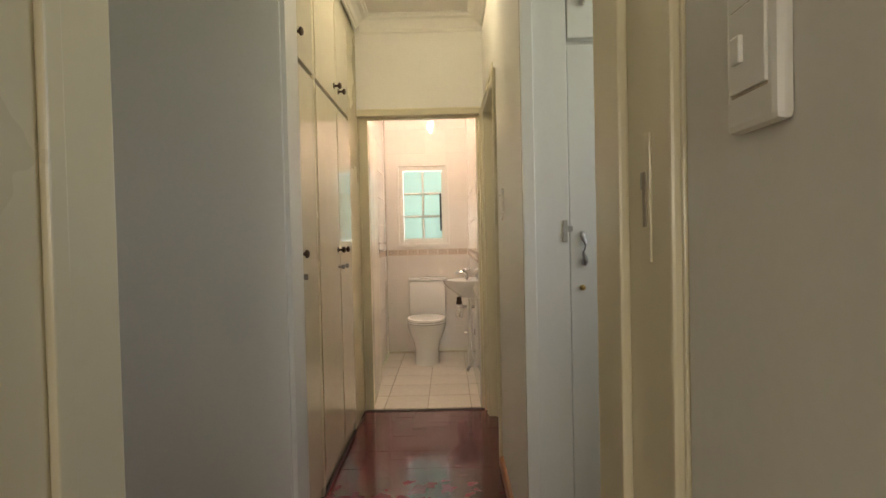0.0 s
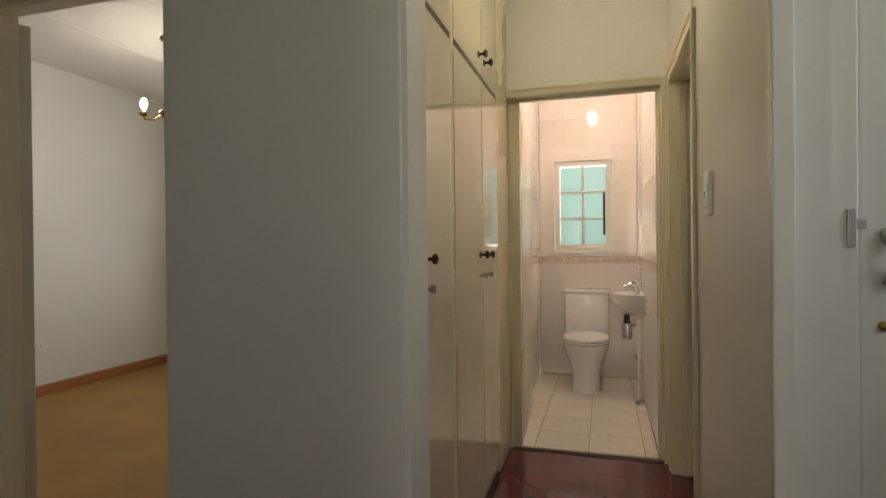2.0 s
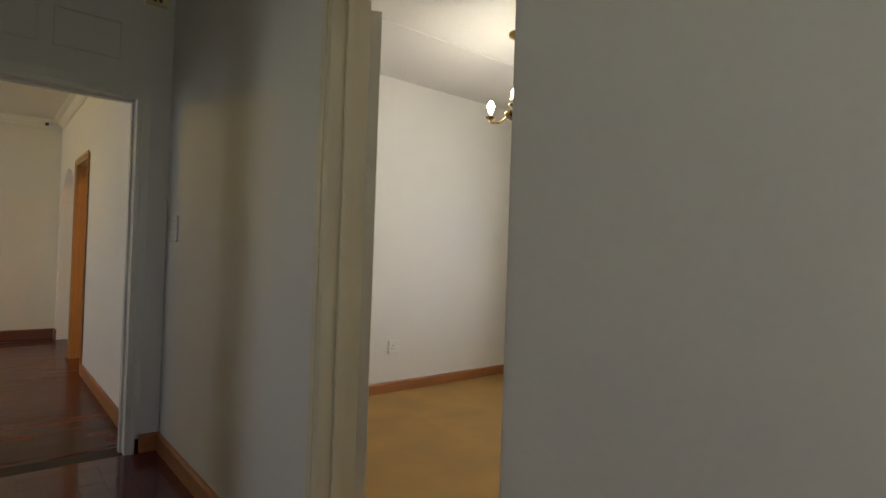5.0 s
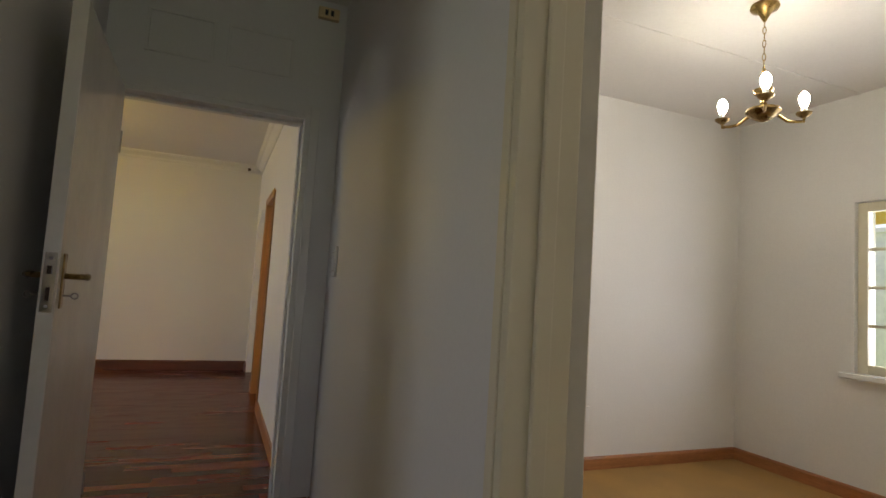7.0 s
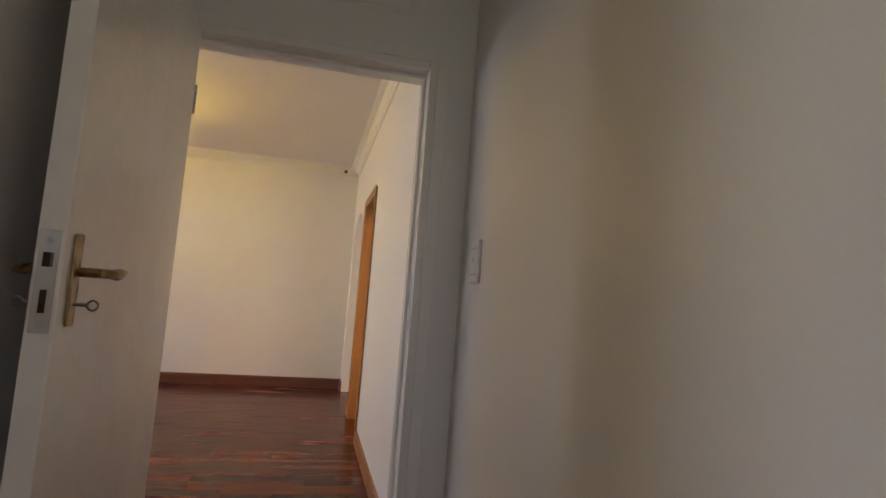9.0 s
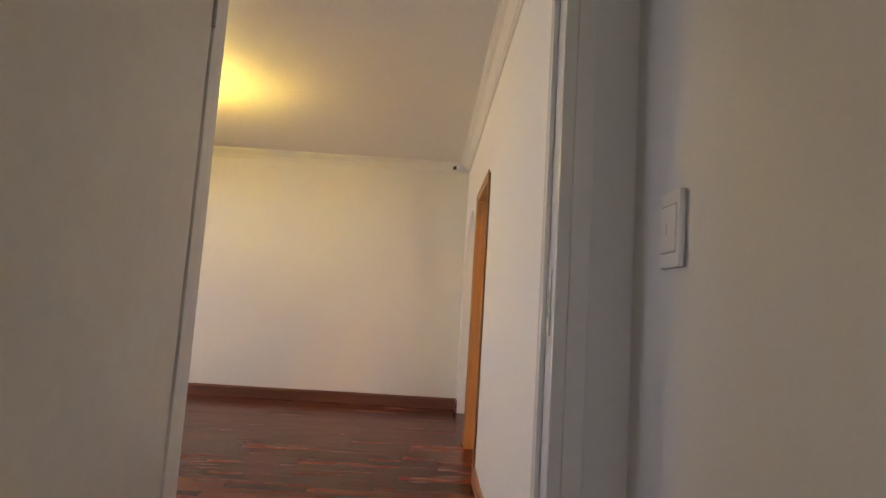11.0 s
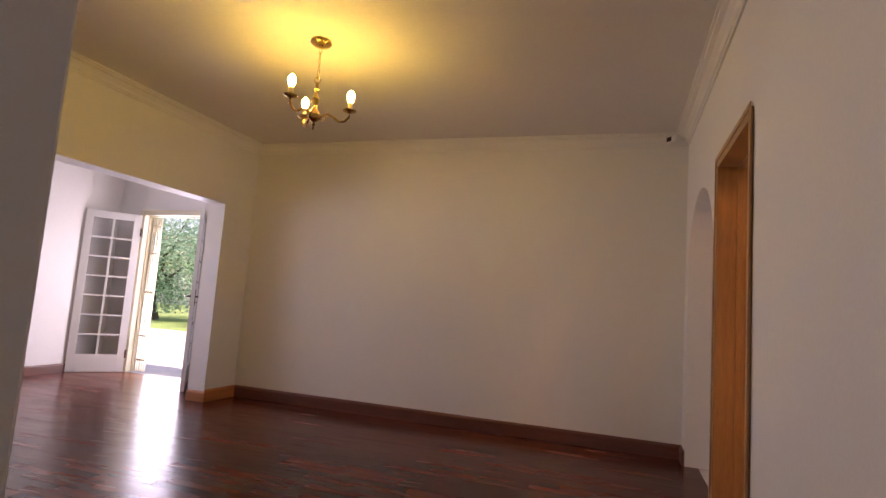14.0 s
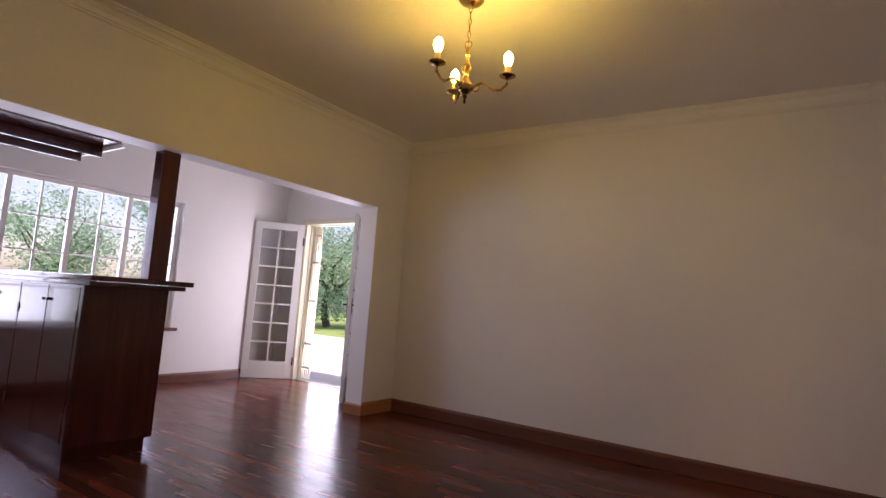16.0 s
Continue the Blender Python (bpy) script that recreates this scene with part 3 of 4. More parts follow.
for z in (1.675, 0.487):
    s = thing("frame_screw", (-4.115, 2.318, z), "dark screw hole in the white door frame", "screw")
    bm = bmesh.new()
    lathe(bm, [(0.007, -0.002), (0.007, 0.002)], 10)
    bmesh.ops.rotate(bm, verts=bm.verts, matrix=Matrix.Rotation(radians(90), 3, "X"))
    part("screw_head", bm, BRONZE, s)


# ---- switches, sockets, sensors ----
def switch_plate(place, facing, w=0.07, h=0.118, label="white light switch plate on the wall"):
    """A bevelled plate whose face looks along facing (degrees)."""
    s = thing("light_switch", pose(*place, 0, 0, facing), label, "switch")
    part("plate", box(bmesh.new(), -w / 2, w / 2, -0.014, 0, -h / 2, h / 2, 0.006), PLASTIC, s)
    third = h / 2 - 0.030
    part("insert", box(bmesh.new(), -w / 2 + 0.010, w / 2 - 0.010, -0.0165, -0.0135, -third, third, 0.001), PLASTIC, s)
    for z in (-third - 0.0012, third + 0.0012):
        part("joint", box(bmesh.new(), -w / 2 + 0.010, w / 2 - 0.010, -0.0143, -0.0138, z - 0.0011, z + 0.0011), GROUT, s, "fine joint line")
    part("rocker", box(bmesh.new(), -0.017, -0.003, -0.0205, -0.016, -0.011, 0.011, 0.002), PLASTIC, s)


switch_plate((0.338, 0.967, 1.335), -90, 0.07, 0.125, label="white light switch plate on the wall of the first room")
switch_plate((-3.785, HALL_N, 1.295), 0, 0.085, 0.148, label="white light switch plate on the grey hall wall")
switch_plate((0.351, 3.08, 1.34), -90, 0.075, 0.145, "white light switch plate on the passage wall")
s = thing("wall_socket", pose(-4.324, 4.40, 0.395, 0, 0, 90), "square white power socket low on the bedroom wall", "socket")
part("plate", box(bmesh.new(), -0.055, 0.055, -0.010, 0, -0.055, 0.055, 0.004), PLASTIC, s)
part("switch", box(bmesh.new(), 0.018, 0.036, -0.014, -0.009, 0.01, 0.035, 0.002), PLASTIC, s)
for dx, dz in ((-0.012, 0.012), (-0.024, -0.014), (0.0, -0.014)):
    part("pin_hole", box(bmesh.new(), dx - 0.004, dx + 0.004, -0.0105, -0.0095, dz - 0.004, dz + 0.004), SEAT_GAP, s)


def motion_sensor(place, turn, label):
    s = thing("alarm_sensor", pose(*place, 0, 0, turn), label, "sensor")
    part("bracket", tube(bmesh.new(), [(0, 0.0, 0.03), (0, -0.03, 0.01), (0, -0.05, 0)], 0.008), PLASTIC, s)
    part("housing", box(bmesh.new(), -0.055, 0.055, -0.10, -0.05, -0.03, 0.025, 0.010), PLASTIC, s)
    part("lens", box(bmesh.new(), -0.042, 0.005, -0.103, -0.095, -0.022, 0.016, 0.003), BRONZE, s, "dark sensor lens")
    part("cable", tube(bmesh.new(), [(0.04, -0.06, 0.01), (0.07, -0.02, 0.0), (0.10, 0.02, -0.03)], 0.004), PLASTIC, s)


motion_sensor((-8.70, 2.32, 2.615), 45, "small alarm sensor high in the living room corner")
s = thing("alarm_siren", (-4.0, 2.40, 2.62), "small square beige sounder above the hall corner", "sounder")
part("case", box(bmesh.new(), -3.998, -3.965, 2.345, 2.455, 2.585, 2.645, 0.006), CANDLE, s, world=True)
for y in (2.385, 2.415):
    part("grille", box(bmesh.new(), -3.9655, -3.9635, y - 0.008, y + 0.008, 2.60, 2.63), SEAT_GAP, s, world=True)

s = thing("plaster_mark", (-3.61, 5.873, 2.14), "faint raised plaster line on the bedroom wall", "wall mark")
part("ridge", box(bmesh.new(), -3.72, -3.50, 5.869, 5.8725, 2.136, 2.146, 0.001), WALL, s, world=True)

# sunk panels over the living room door
hatch = thing("over_door_hatch", (HALL_W, 1.90, 2.24), "white painted hatch with two sunk panels above the doorway", "hatch")
for y0, y1 in ((1.56, 1.86), (1.92, 2.24)):
    bm = bmesh.new()
    for r in ((y0, y1, 2.235, 2.25), (y0, y1, 2.435, 2.45), (y0, y0 + 0.014, 2.25, 2.435), (y1 - 0.014, y1, 2.25, 2.435)):
        box(bm, HALL_W - 0.002, HALL_W + 0.010, *r, 0.003)
    part("panel_moulding", bm, WHITE_ENAMEL, hatch, world=True)


# ---- built-in cupboards ----
def round_knob(parent, place, out, mat=None):
    """A turned knob on a rose, standing out along out."""
    bm = bmesh.new()
    lathe(bm, [(0.016, 0), (0.016, 0.004), (0.007, 0.006), (0.006, 0.02), (0.009, 0.024), (0.017, 0.030), (0.018, 0.036), (0.012, 0.042), (0.003, 0.044)], 14)
    q = Vector((0, 0, 1)).rotation_difference(Vector(out)).to_matrix()
    bmesh.ops.rotate(bm, verts=bm.verts, matrix=q)
    bmesh.ops.translate(bm, verts=bm.verts, vec=place)
    return part("knob", bm, mat or BRONZE, parent, "dark bronze knob", True, True)


def cupboard_key(parent, place):
    x, y, z = place
    bm = tube(bmesh.new(), [(x, y, z), (x + 0.02, y, z)], 0.006)
    box(bm, x + 0.018, x + 0.036, y - 0.003, y + 0.003, z - 0.012, z + 0.012, 0.003)
    return part("key", bm, STEEL, parent, "small steel key in its lock", False, True)


FACE, SPLIT = -0.51, 1.94


def wardrobe(y0, y1, doors, label):
    """A floor-to-ceiling cupboard whose doors look into the passage. doors: (y0, y1, knob y)."""
    w = thing("built_in_wardrobe", (FACE, (y0 + y1) / 2, 0), label, "wardrobe", "passage wardrobes")
    part("carcass", boxes((-1.12, FACE - 0.022, y0, y1, 0, CEIL - 0.002)), CUPBOARD, w, world=True)
    bm = bmesh.new()
    for a, b in ((y0, doors[0][0]), (doors[-1][1], y1)):
        if b - a > 0.01:
            box(bm, FACE - 0.022, FACE - 0.002, a, b - 0.003 if b == doors[0][0] else b, 0, CEIL - 0.1, 0.002)
    part("face_frame", bm if bm.verts else boxes((FACE - 0.022, FACE - 0.012, y0, y0 + 0.02, 0, 2.5)), ENAMEL, w, "cream face frame", world=True)
    part("plinth", boxes((FACE - 0.021, FACE - 0.014, y0 + 0.003, y1 - 0.003, 0, 0.05)), CUPBOARD, w, world=True)
    for a, b, k in doors:
        lower = part("door", box(bmesh.new(), FACE - 0.02, FACE, a + 0.002, b - 0.002, 0.052, SPLIT - 0.012, 0.003), CUPBOARD, w, world=True)
        upper = part("upper_door", box(bmesh.new(), FACE - 0.02, FACE, a + 0.002, b - 0.002, SPLIT + 0.012, 2.588, 0.003), CUPBOARD, w, world=True)
        round_knob(lower, (FACE, k, 1.14), (1, 0, 0))
        round_knob(upper, (FACE, k, 2.03), (1, 0, 0))
        cupboard_key(lower, (FACE, k, 1.047))
    # Dark strip puts the shade of the door split into colour.
    part("shadow_gap", boxes((FACE - 0.0215, FACE - 0.017, y0 + 0.02, y1 - 0.02, SPLIT - 0.0115, SPLIT + 0.0115)), SEAT_GAP, w, "dark strip for the shade between lower and upper doors", world=True)


wardrobe(2.624, 3.07, [(2.63, 3.055, 2.735)], "tall glossy cream wardrobe with one lower and one upper door")
wardrobe(3.072, WC_F - 0.002, [(3.10, 3.575, 3.52), (3.583, 3.95, 3.64)], "tall glossy cream wardrobe with paired doors and keys")

linen = thing("linen_cupboard", (0.86, 2.6, 0), "white painted built-in linen cupboard with curved pull handles", "cupboard")
part("carcass", boxes((0.487, 1.385, 2.462, 2.98, 0, CEIL - 0.002)), WHITE_ENAMEL, linen, world=True)
part("face_frame", boxes((0.372, 0.415, 2.395, 2.418, 0, CEIL - 0.01), (0.417, 0.535, 2.428, 2.46, 0, CEIL - 0.01), bevel=0.004), WHITE_ENAMEL, linen, world=True)
low = part("door", box(bmesh.new(), 0.538, 1.36, 2.436, 2.46, 0.06, 1.845, 0.004), WHITE_ENAMEL, linen, world=True)
up = part("upper_door", box(bmesh.new(), 0.538, 1.36, 2.426, 2.46, 1.865, 2.6, 0.004), WHITE_ENAMEL, linen, world=True)
for d, z, y in ((low, 1.146, 2.436), (up, 2.03, 2.426)):
    pts = [(0.584 + 0.004 * math.sin(k * 1.26), y - 0.002 - 0.016 * math.sin(math.pi * k / 10), z - 0.055 + 0.011 * k) for k in range(11)]
    part("pull_handle", tube(bmesh.new(), pts, [0.010, 0.011, 0.009, 0.006, 0.005, 0.005, 0.005, 0.006, 0.009, 0.011, 0.010]), STEEL, d, "curved steel pull handle", True, True)
part("catch", boxes((0.512, 0.528, 2.421, 2.429, 1.17, 1.245), (0.526, 0.546, 2.424, 2.437, 1.205, 1.225), bevel=0.002), STEEL, low, "steel cupboard catch", world=True)
bm = lathe(bmesh.new(), [(0.010, 0), (0.010, 0.006), (0.004, 0.010)], 12)
bmesh.ops.rotate(bm, verts=bm.verts, matrix=Matrix.Rotation(radians(90), 3, "X"))
bmesh.ops.translate(bm, verts=bm.verts, vec=(0.578, 2.436, 1.01))
part("keyhole", bm, BRASS, low, "brass keyhole", world=True)
linen.location.x -= 0.025


# ---- windows ----
def casement(name, axis, u0, u1, z0, z1, p, cols, rows, mat, pane_mat, label, mullions=(), depth=0.05, bar=0.022, outer=0.05, sill=None, sill_mat=None, sides=1, handle=False):
    """A window of small panes. axis: the way its width runs; p: its middle plane; sides: which way the room lies."""
    win = tagged(new(name), label, "window", kind="structure")

    def put(bm, a0, a1, b0, b1, c0, c1, bev=0.003):
        return box(bm, a0, a1, b0, b1, c0, c1, bev) if axis == "x" else box(bm, b0, b1, a0, a1, c0, c1, bev)

    def child(nm, bm, m):
        ob = new(nm, mesh_of(nm, bm, m))
        ob.parent = win
        return ob
    d = depth / 2
    bm = bmesh.new()
    put(bm, u0, u0 + outer, p - d, p + d, z0, z1)
    put(bm, u1 - outer, u1, p - d, p + d, z0, z1)
    put(bm, u0 + outer, u1 - outer, p - d, p + d, z0, z0 + outer)
    put(bm, u0 + outer, u1 - outer, p - d, p + d, z1 - outer, z1)
    for m in mullions:
        put(bm, m - 0.022, m + 0.022, p - d, p + d, z0 + outer, z1 - outer)
    child("window_frame", bm, mat)
    stops = [u0 + outer] + [v for m in mullions for v in (m - 0.022, m + 0.022)] + [u1 - outer]
    bays = list(zip(stops[0::2], stops[1::2]))
    hgt = (z1 - z0 - 2 * outer) / rows
    for a, b in bays:
        wid = (b - a) / cols
        for i in range(1, cols):
            child("glazing_bar", put(bmesh.new(), a + wid * i - bar / 2, a + wid * i + bar / 2, p - 0.012, p + 0.012, z0 + outer, z1 - outer), mat)
        for j in range(1, rows):
            child("glazing_bar", put(bmesh.new(), a, b, p - 0.013, p + 0.013, z0 + outer + hgt * j - bar / 2, z0 + outer + hgt * j + bar / 2), mat)
        for i in range(cols):
            for j in range(rows):
                pane = child("pane", put(bmesh.new(), a + wid * i + bar / 2 - 0.002, a + wid * (i + 1) - bar / 2 + 0.002, p - 0.002, p + 0.002, z0 + outer + hgt * j + bar / 2 - 0.002, z0 + outer + hgt * (j + 1) - bar / 2 + 0.002, 0), pane_mat)
                pane.visible_shadow = False
    if sill:
        child("window_sill", put(bmesh.new(), u0 - 0.06, u1 + 0.06, *sill, z0 - 0.035, z0, 0.006), sill_mat or mat)
    if handle:
        bm = bmesh.new()
        put(bm, u1 - 0.075, u1 - 0.055, p - d - 0.03, p - d - 0.018, z0 + 0.13, z0 + 0.52)
        put(bm, u1 - 0.072, u1 - 0.058, p - d - 0.02, p - d + 0.002, z0 + 0.15, z0 + 0.17)
        child("stay", bm, IRON)
    return win


casement("window_1", "x", -0.412, 0.088, 1.137, 1.945, WC_B + 0.05, 2, 3, WHITE_ENAMEL, FROST, "small white six-pane window with obscure glass", outer=0.045, handle=True, depth=0.06)
structure("window_reveal", boxes((-0.434, -0.412, WC_B - 0.012, WC_B + 0.02, 1.138, 1.967), (0.088, 0.110, WC_B - 0.012, WC_B + 0.02, 1.138, 1.967), (-0.412, 0.088, WC_B - 0.012, WC_B + 0.02, 1.945, 1.967), (-0.434, 0.110, WC_B - 0.03, WC_B + 0.02, 1.103, 1.137), bevel=0.003), WHITE_ENAMEL, "white window surround with a ledge", "trim")
casement("window_2", "x", 0.975, 1.595, 1.105, 1.995, WC_B + 0.05, 2, 3, WHITE_ENAMEL, FROST, "white bathroom window with obscure glass", outer=0.045)
casement("window_3", "x", -3.436, -2.055, 0.82, 1.946, 5.93, 2, 4, ENAMEL, CLEAR, "cream cottage-pane bedroom window", mullions=(-2.745,), sill=(5.80, 5.90), outer=0.06, sill_mat=WHITE_ENAMEL)
casement("window_4", "x", -7.815, -4.905, 0.605, 1.995, SUN_S - 0.08, 2, 4, WHITE_ENAMEL, CLEAR, "long white steel window with small panes onto trees", mullions=(-7.255, -6.727, -6.2, -5.67, -5.2), outer=0.045, bar=0.016, sill=(SUN_S - 0.04, SUN_S + 0.05), sill_mat=SKIRT_DARK)
casement("window_5", "x", -8.195, -7.205, 1.005, 1.895, 5.25, 2, 3, WHITE_ENAMEL, CLEAR, "white window of the room beyond the arch", outer=0.05)

# ---- toilet room: tiles ----

def tile_mesh(name, sx, sy, sz, mat):
    return mesh_of(name, box(bmesh.new(), -sx / 2, sx / 2, -sy / 2, sy / 2, -sz / 2, sz / 2, 0), mat)


def lay(mesh, parent, places, name="tile"):
    for p in places:
        ob = new(name, mesh)
        ob.parent = parent
        ob.location = p


tw, th = 0.21, 0.25
long_mesh, north_mesh = tile_mesh("tile", 0.006, tw - 0.003, th - 0.003, TILE), tile_mesh("tile", tw - 0.003, 0.006, th - 0.003, TILE)
side_spots = [(4.40 + tw * (i + 0.5), 1.0775 + th * (j + 0.5) if j >= 0 else 1.0125 + th * (j + 0.5)) for i in range(8) for j in range(-4, 6)]
lay(long_mesh, wall_wc_west, [(-0.548, y, z) for y, z in side_spots])
lay(long_mesh, wall_wc_east, [(0.303, y, z) for y, z in side_spots])
for i in range(4):
    for j in range(-4, 6):
        x, z = -0.545 + tw * (i + 0.5), 1.0775 + th * (j + 0.5) if j >= 0 else 1.0125 + th * (j + 0.5)
        if -0.45 < x < 0.15 and 1.05 < z < 2.05:
            continue
        lay(north_mesh, wall_wc_north, [(x, WC_B + 0.003, z)])
box_rows = [(-0.545, -0.436, 1.0785, 2.06), (0.112, 0.30, 1.0785, 2.06), (-0.434, 0.110, 1.0785, 1.101), (-0.434, 0.110, 1.969, 2.06), (0.42, 2.3, 0.0, 1.10)]
for x0, x1, z0, z1 in box_rows:
    ob = new("tile", mesh_of("tile", box(bmesh.new(), x0, x1, WC_B + 0.001, WC_B + 0.0055, z0, z1), TILE))
    ob.parent = wall_wc_north
bsize = 0.105
bn = mesh_of("border_tile", box(bmesh.new(), -bsize / 2 + 0.001, bsize / 2 - 0.001, -0.004, 0.004, -0.031, 0.031), BORDER)
bs = mesh_of("border_tile", box(bmesh.new(), -0.004, 0.004, -bsize / 2 + 0.001, bsize / 2 - 0.001, -0.031, 0.031), BORDER)
lay(bn, wall_wc_north, [(-0.545 + bsize * (i + 0.5), WC_B + 0.002, 1.045) for i in range(8)], "border_tile")
lay(bn, wall_wc_north, [(0.55 + bsize * (i + 0.5), WC_B + 0.002, 1.045) for i in range(12)], "border_tile")
lay(bs, wall_wc_east, [(0.302, 4.40 + bsize * (i + 0.5), 1.045) for i in range(17)], "border_tile")
lay(bs, wall_wc_west, [(-0.547, 4.40 + bsize * (i + 0.5), 1.045) for i in range(17)], "border_tile")
motif = bmesh.new()
for r in ((-0.034, 0.006, -0.02, -0.014), (-0.034, 0.006, 0.012, 0.018), (-0.034, -0.028, -0.014, 0.012), (-0.012, 0.014, -0.004, 0.003), (0.008, 0.014, -0.014, 0.012), (0.022, 0.044, -0.012, -0.004), (0.022, 0.044, 0.006, 0.014)):
    box(motif, r[0], r[1], -0.001, 0.001, r[2], r[3])
mm = mesh_of("motif", motif, BORDER_MARK)
lay(mm, wall_wc_north, [(-0.545 + bsize * (i + 0.5), WC_B - 0.0025, 1.045) for i in range(8)], "motif")
ft = 0.305
fm = tile_mesh("floor_tile", ft - 0.006, ft - 0.006, 0.008, FLOOR_TILE)
lay(fm, floor_wc, [(-0.075 + ft * (i + 0.5), 4.33 + ft * (j + 0.5), 0.003) for i in (-1, 0) for j in range(6)], "floor_tile")
fe = tile_mesh("floor_tile", 0.16, ft - 0.006, 0.008, FLOOR_TILE)
lay(fe, floor_wc, [(-0.463, 4.33 + ft * (j + 0.5), 0.003) for j in range(6)], "floor_tile")
fe2 = tile_mesh("floor_tile", 0.066, ft - 0.006, 0.008, FLOOR_TILE)
lay(fe2, floor_wc, [(0.266, 4.33 + ft * (j + 0.5), 0.003) for j in range(6)], "floor_tile")
lay(fm, floor_bath, [(0.55 + ft * (i + 0.5), 3.1 + ft * (j + 0.5), 0.003) for i in range(5) for j in range(10)], "floor_tile")

# ---- toilet room: fittings ----
toilet = thing("toilet", (-0.13, WC_B, 0), "white ceramic close-coupled toilet with a closed lid", "toilet")
bm = bmesh.new()
rings = []
for z, ry, rx, cy in ((0, 0.17, 0.118, -0.55), (0.02, 0.165, 0.114, -0.55), (0.14, 0.162, 0.112, -0.55), (0.22, 0.185, 0.132, -0.53), (0.30, 0.228, 0.168, -0.505), (0.36, 0.25, 0.184, -0.49), (0.385, 0.252, 0.185, -0.49)):
    rings.append([bm.verts.new((rx * math.sin(a), cy - ry * math.cos(a), z)) for a in [k * math.tau / 28 for k in range(28)]])
for a, b in zip(rings, rings[1:]):
    for i in range(28):
        bm.faces.new((a[i], a[(i + 1) % 28], b[(i + 1) % 28], b[i]))
bm.faces.new(rings[0][::-1])
bm.faces.new(rings[-1])
box(bm, -0.11, 0.11, -0.45, -0.02, 0, 0.36, 0.02)
part("pan", bm, CERAMIC, toilet, smooth=True)


def oval(bm, z0, z1, rx, ry, cy, n=28):
    lo, hi = [[bm.verts.new((rx * s * math.sin(k * math.tau / n), cy - ry * s * math.cos(k * math.tau / n), z)) for k in range(n)] for z, s in ((z0, 1.0), (z1, 0.97))]
    for i in range(n):
        bm.faces.new((lo[i], lo[(i + 1) % n], hi[(i + 1) % n], hi[i]))
    bm.faces.new(lo[::-1])
    bm.faces.new(hi)
    return bm


# Two dark ovals stand for the shade under seat and lid.
part("seat_shade", oval(bmesh.new(), 0.385, 0.391, 0.1845, 0.251, -0.49), SEAT_GAP, toilet, "dark sheet for the shade under the seat", True)
part("seat", oval(bmesh.new(), 0.391, 0.407, 0.188, 0.257, -0.49), CERAMIC, toilet, smooth=True)
part("lid_shade", oval(bmesh.new(), 0.407, 0.411, 0.1875, 0.2563, -0.49), SEAT_GAP, toilet, "dark sheet for the shade under the lid", True)
part("lid", oval(bmesh.new(), 0.411, 0.431, 0.188, 0.257, -0.49), CERAMIC, toilet, smooth=True)
part("cistern", box(bmesh.new(), -0.185, 0.185, -0.175, -0.004, 0.36, 0.755, 0.02), CERAMIC, toilet, smooth=True)
part("cistern_lid", box(bmesh.new(), -0.192, 0.192, -0.185, -0.003, 0.757, 0.79, 0.012), CERAMIC, toilet, smooth=True)
bm = lathe(bmesh.new(), [(0.024, 0), (0.024, 0.006), (0.015, 0.009)], 16, (0, -0.09, 0.79))
part("flush_button", bm, CHROME, toilet, smooth=True)

basin = thing("wash_basin", (0.30, 5.42, 0), "small white ceramic wall basin with chrome tap and trap", "basin")
bm = bmesh.new()
outline = [(0, -0.21), (-0.10, -0.21), (-0.19, -0.16), (-0.245, -0.07), (-0.26, 0.0), (-0.245, 0.07), (-0.19, 0.16), (-0.10, 0.21), (0, 0.21)]
levels = ((0.66, 0.42), (0.70, 0.62), (0.75, 0.86), (0.79, 0.98), (0.815, 1.0))
rs = [[bm.verts.new((x * s, y * s, z)) for x, y in outline] for z, s in levels]
inner = [[bm.verts.new((-0.02 + (x + 0.02) * s if i not in (0, 8) else -0.05, y * s, z)) for i, (x, y) in enumerate(outline)] for z, s in ((0.815, 0.88), (0.76, 0.74), (0.73, 0.40))]
allr = rs + inner
for a, b in zip(allr, allr[1:]):
    for i in range(8):
        bm.faces.new((a[i], a[i + 1], b[i + 1], b[i]))
bm.faces.new(allr[-1])
bm.faces.new(rs[0][::-1])
for a, b in zip(rs, rs[1:]):
    bm.faces.new((a[8], a[0], b[0], b[8]))
bm.faces.new((rs[-1][8], rs[-1][0], inner[0][0], inner[0][8]))
part("bowl", bm, CERAMIC, basin, smooth=True)
tap = part("tap", tube(bmesh.new(), [(-0.05, 0, 0.815), (-0.05, 0, 0.86), (-0.07, 0, 0.885), (-0.11, 0, 0.888), (-0.15, 0, 0.87)], [0.018, 0.017, 0.016, 0.012, 0.010]), CHROME, basin, "chrome basin tap", True)
ob = new("tap_handle", mesh_of("tap_handle", box(bmesh.new(), -0.085, -0.015, -0.03, 0.03, 0.90, 0.918, 0.007), CHROME, True))
ob.parent = tap
bm = bmesh.new()
lathe(bm, [(0.028, 0), (0.022, 0.03), (0.022, 0.06)], 14, (-0.12, 0, 0.60))
part("waste", bm, BRONZE, basin, "dark waste outlet", True)
bm = lathe(bmesh.new(), [(0.024, 0), (0.034, 0.01), (0.036, 0.10), (0.030, 0.12), (0.022, 0.125)], 16, (-0.12, 0, 0.475))
tube(bm, [(-0.12, 0, 0.57), (-0.06, 0, 0.57), (0.0, 0, 0.57)], 0.016)
part("bottle_trap", bm, CHROME, basin, "chrome bottle trap", True)
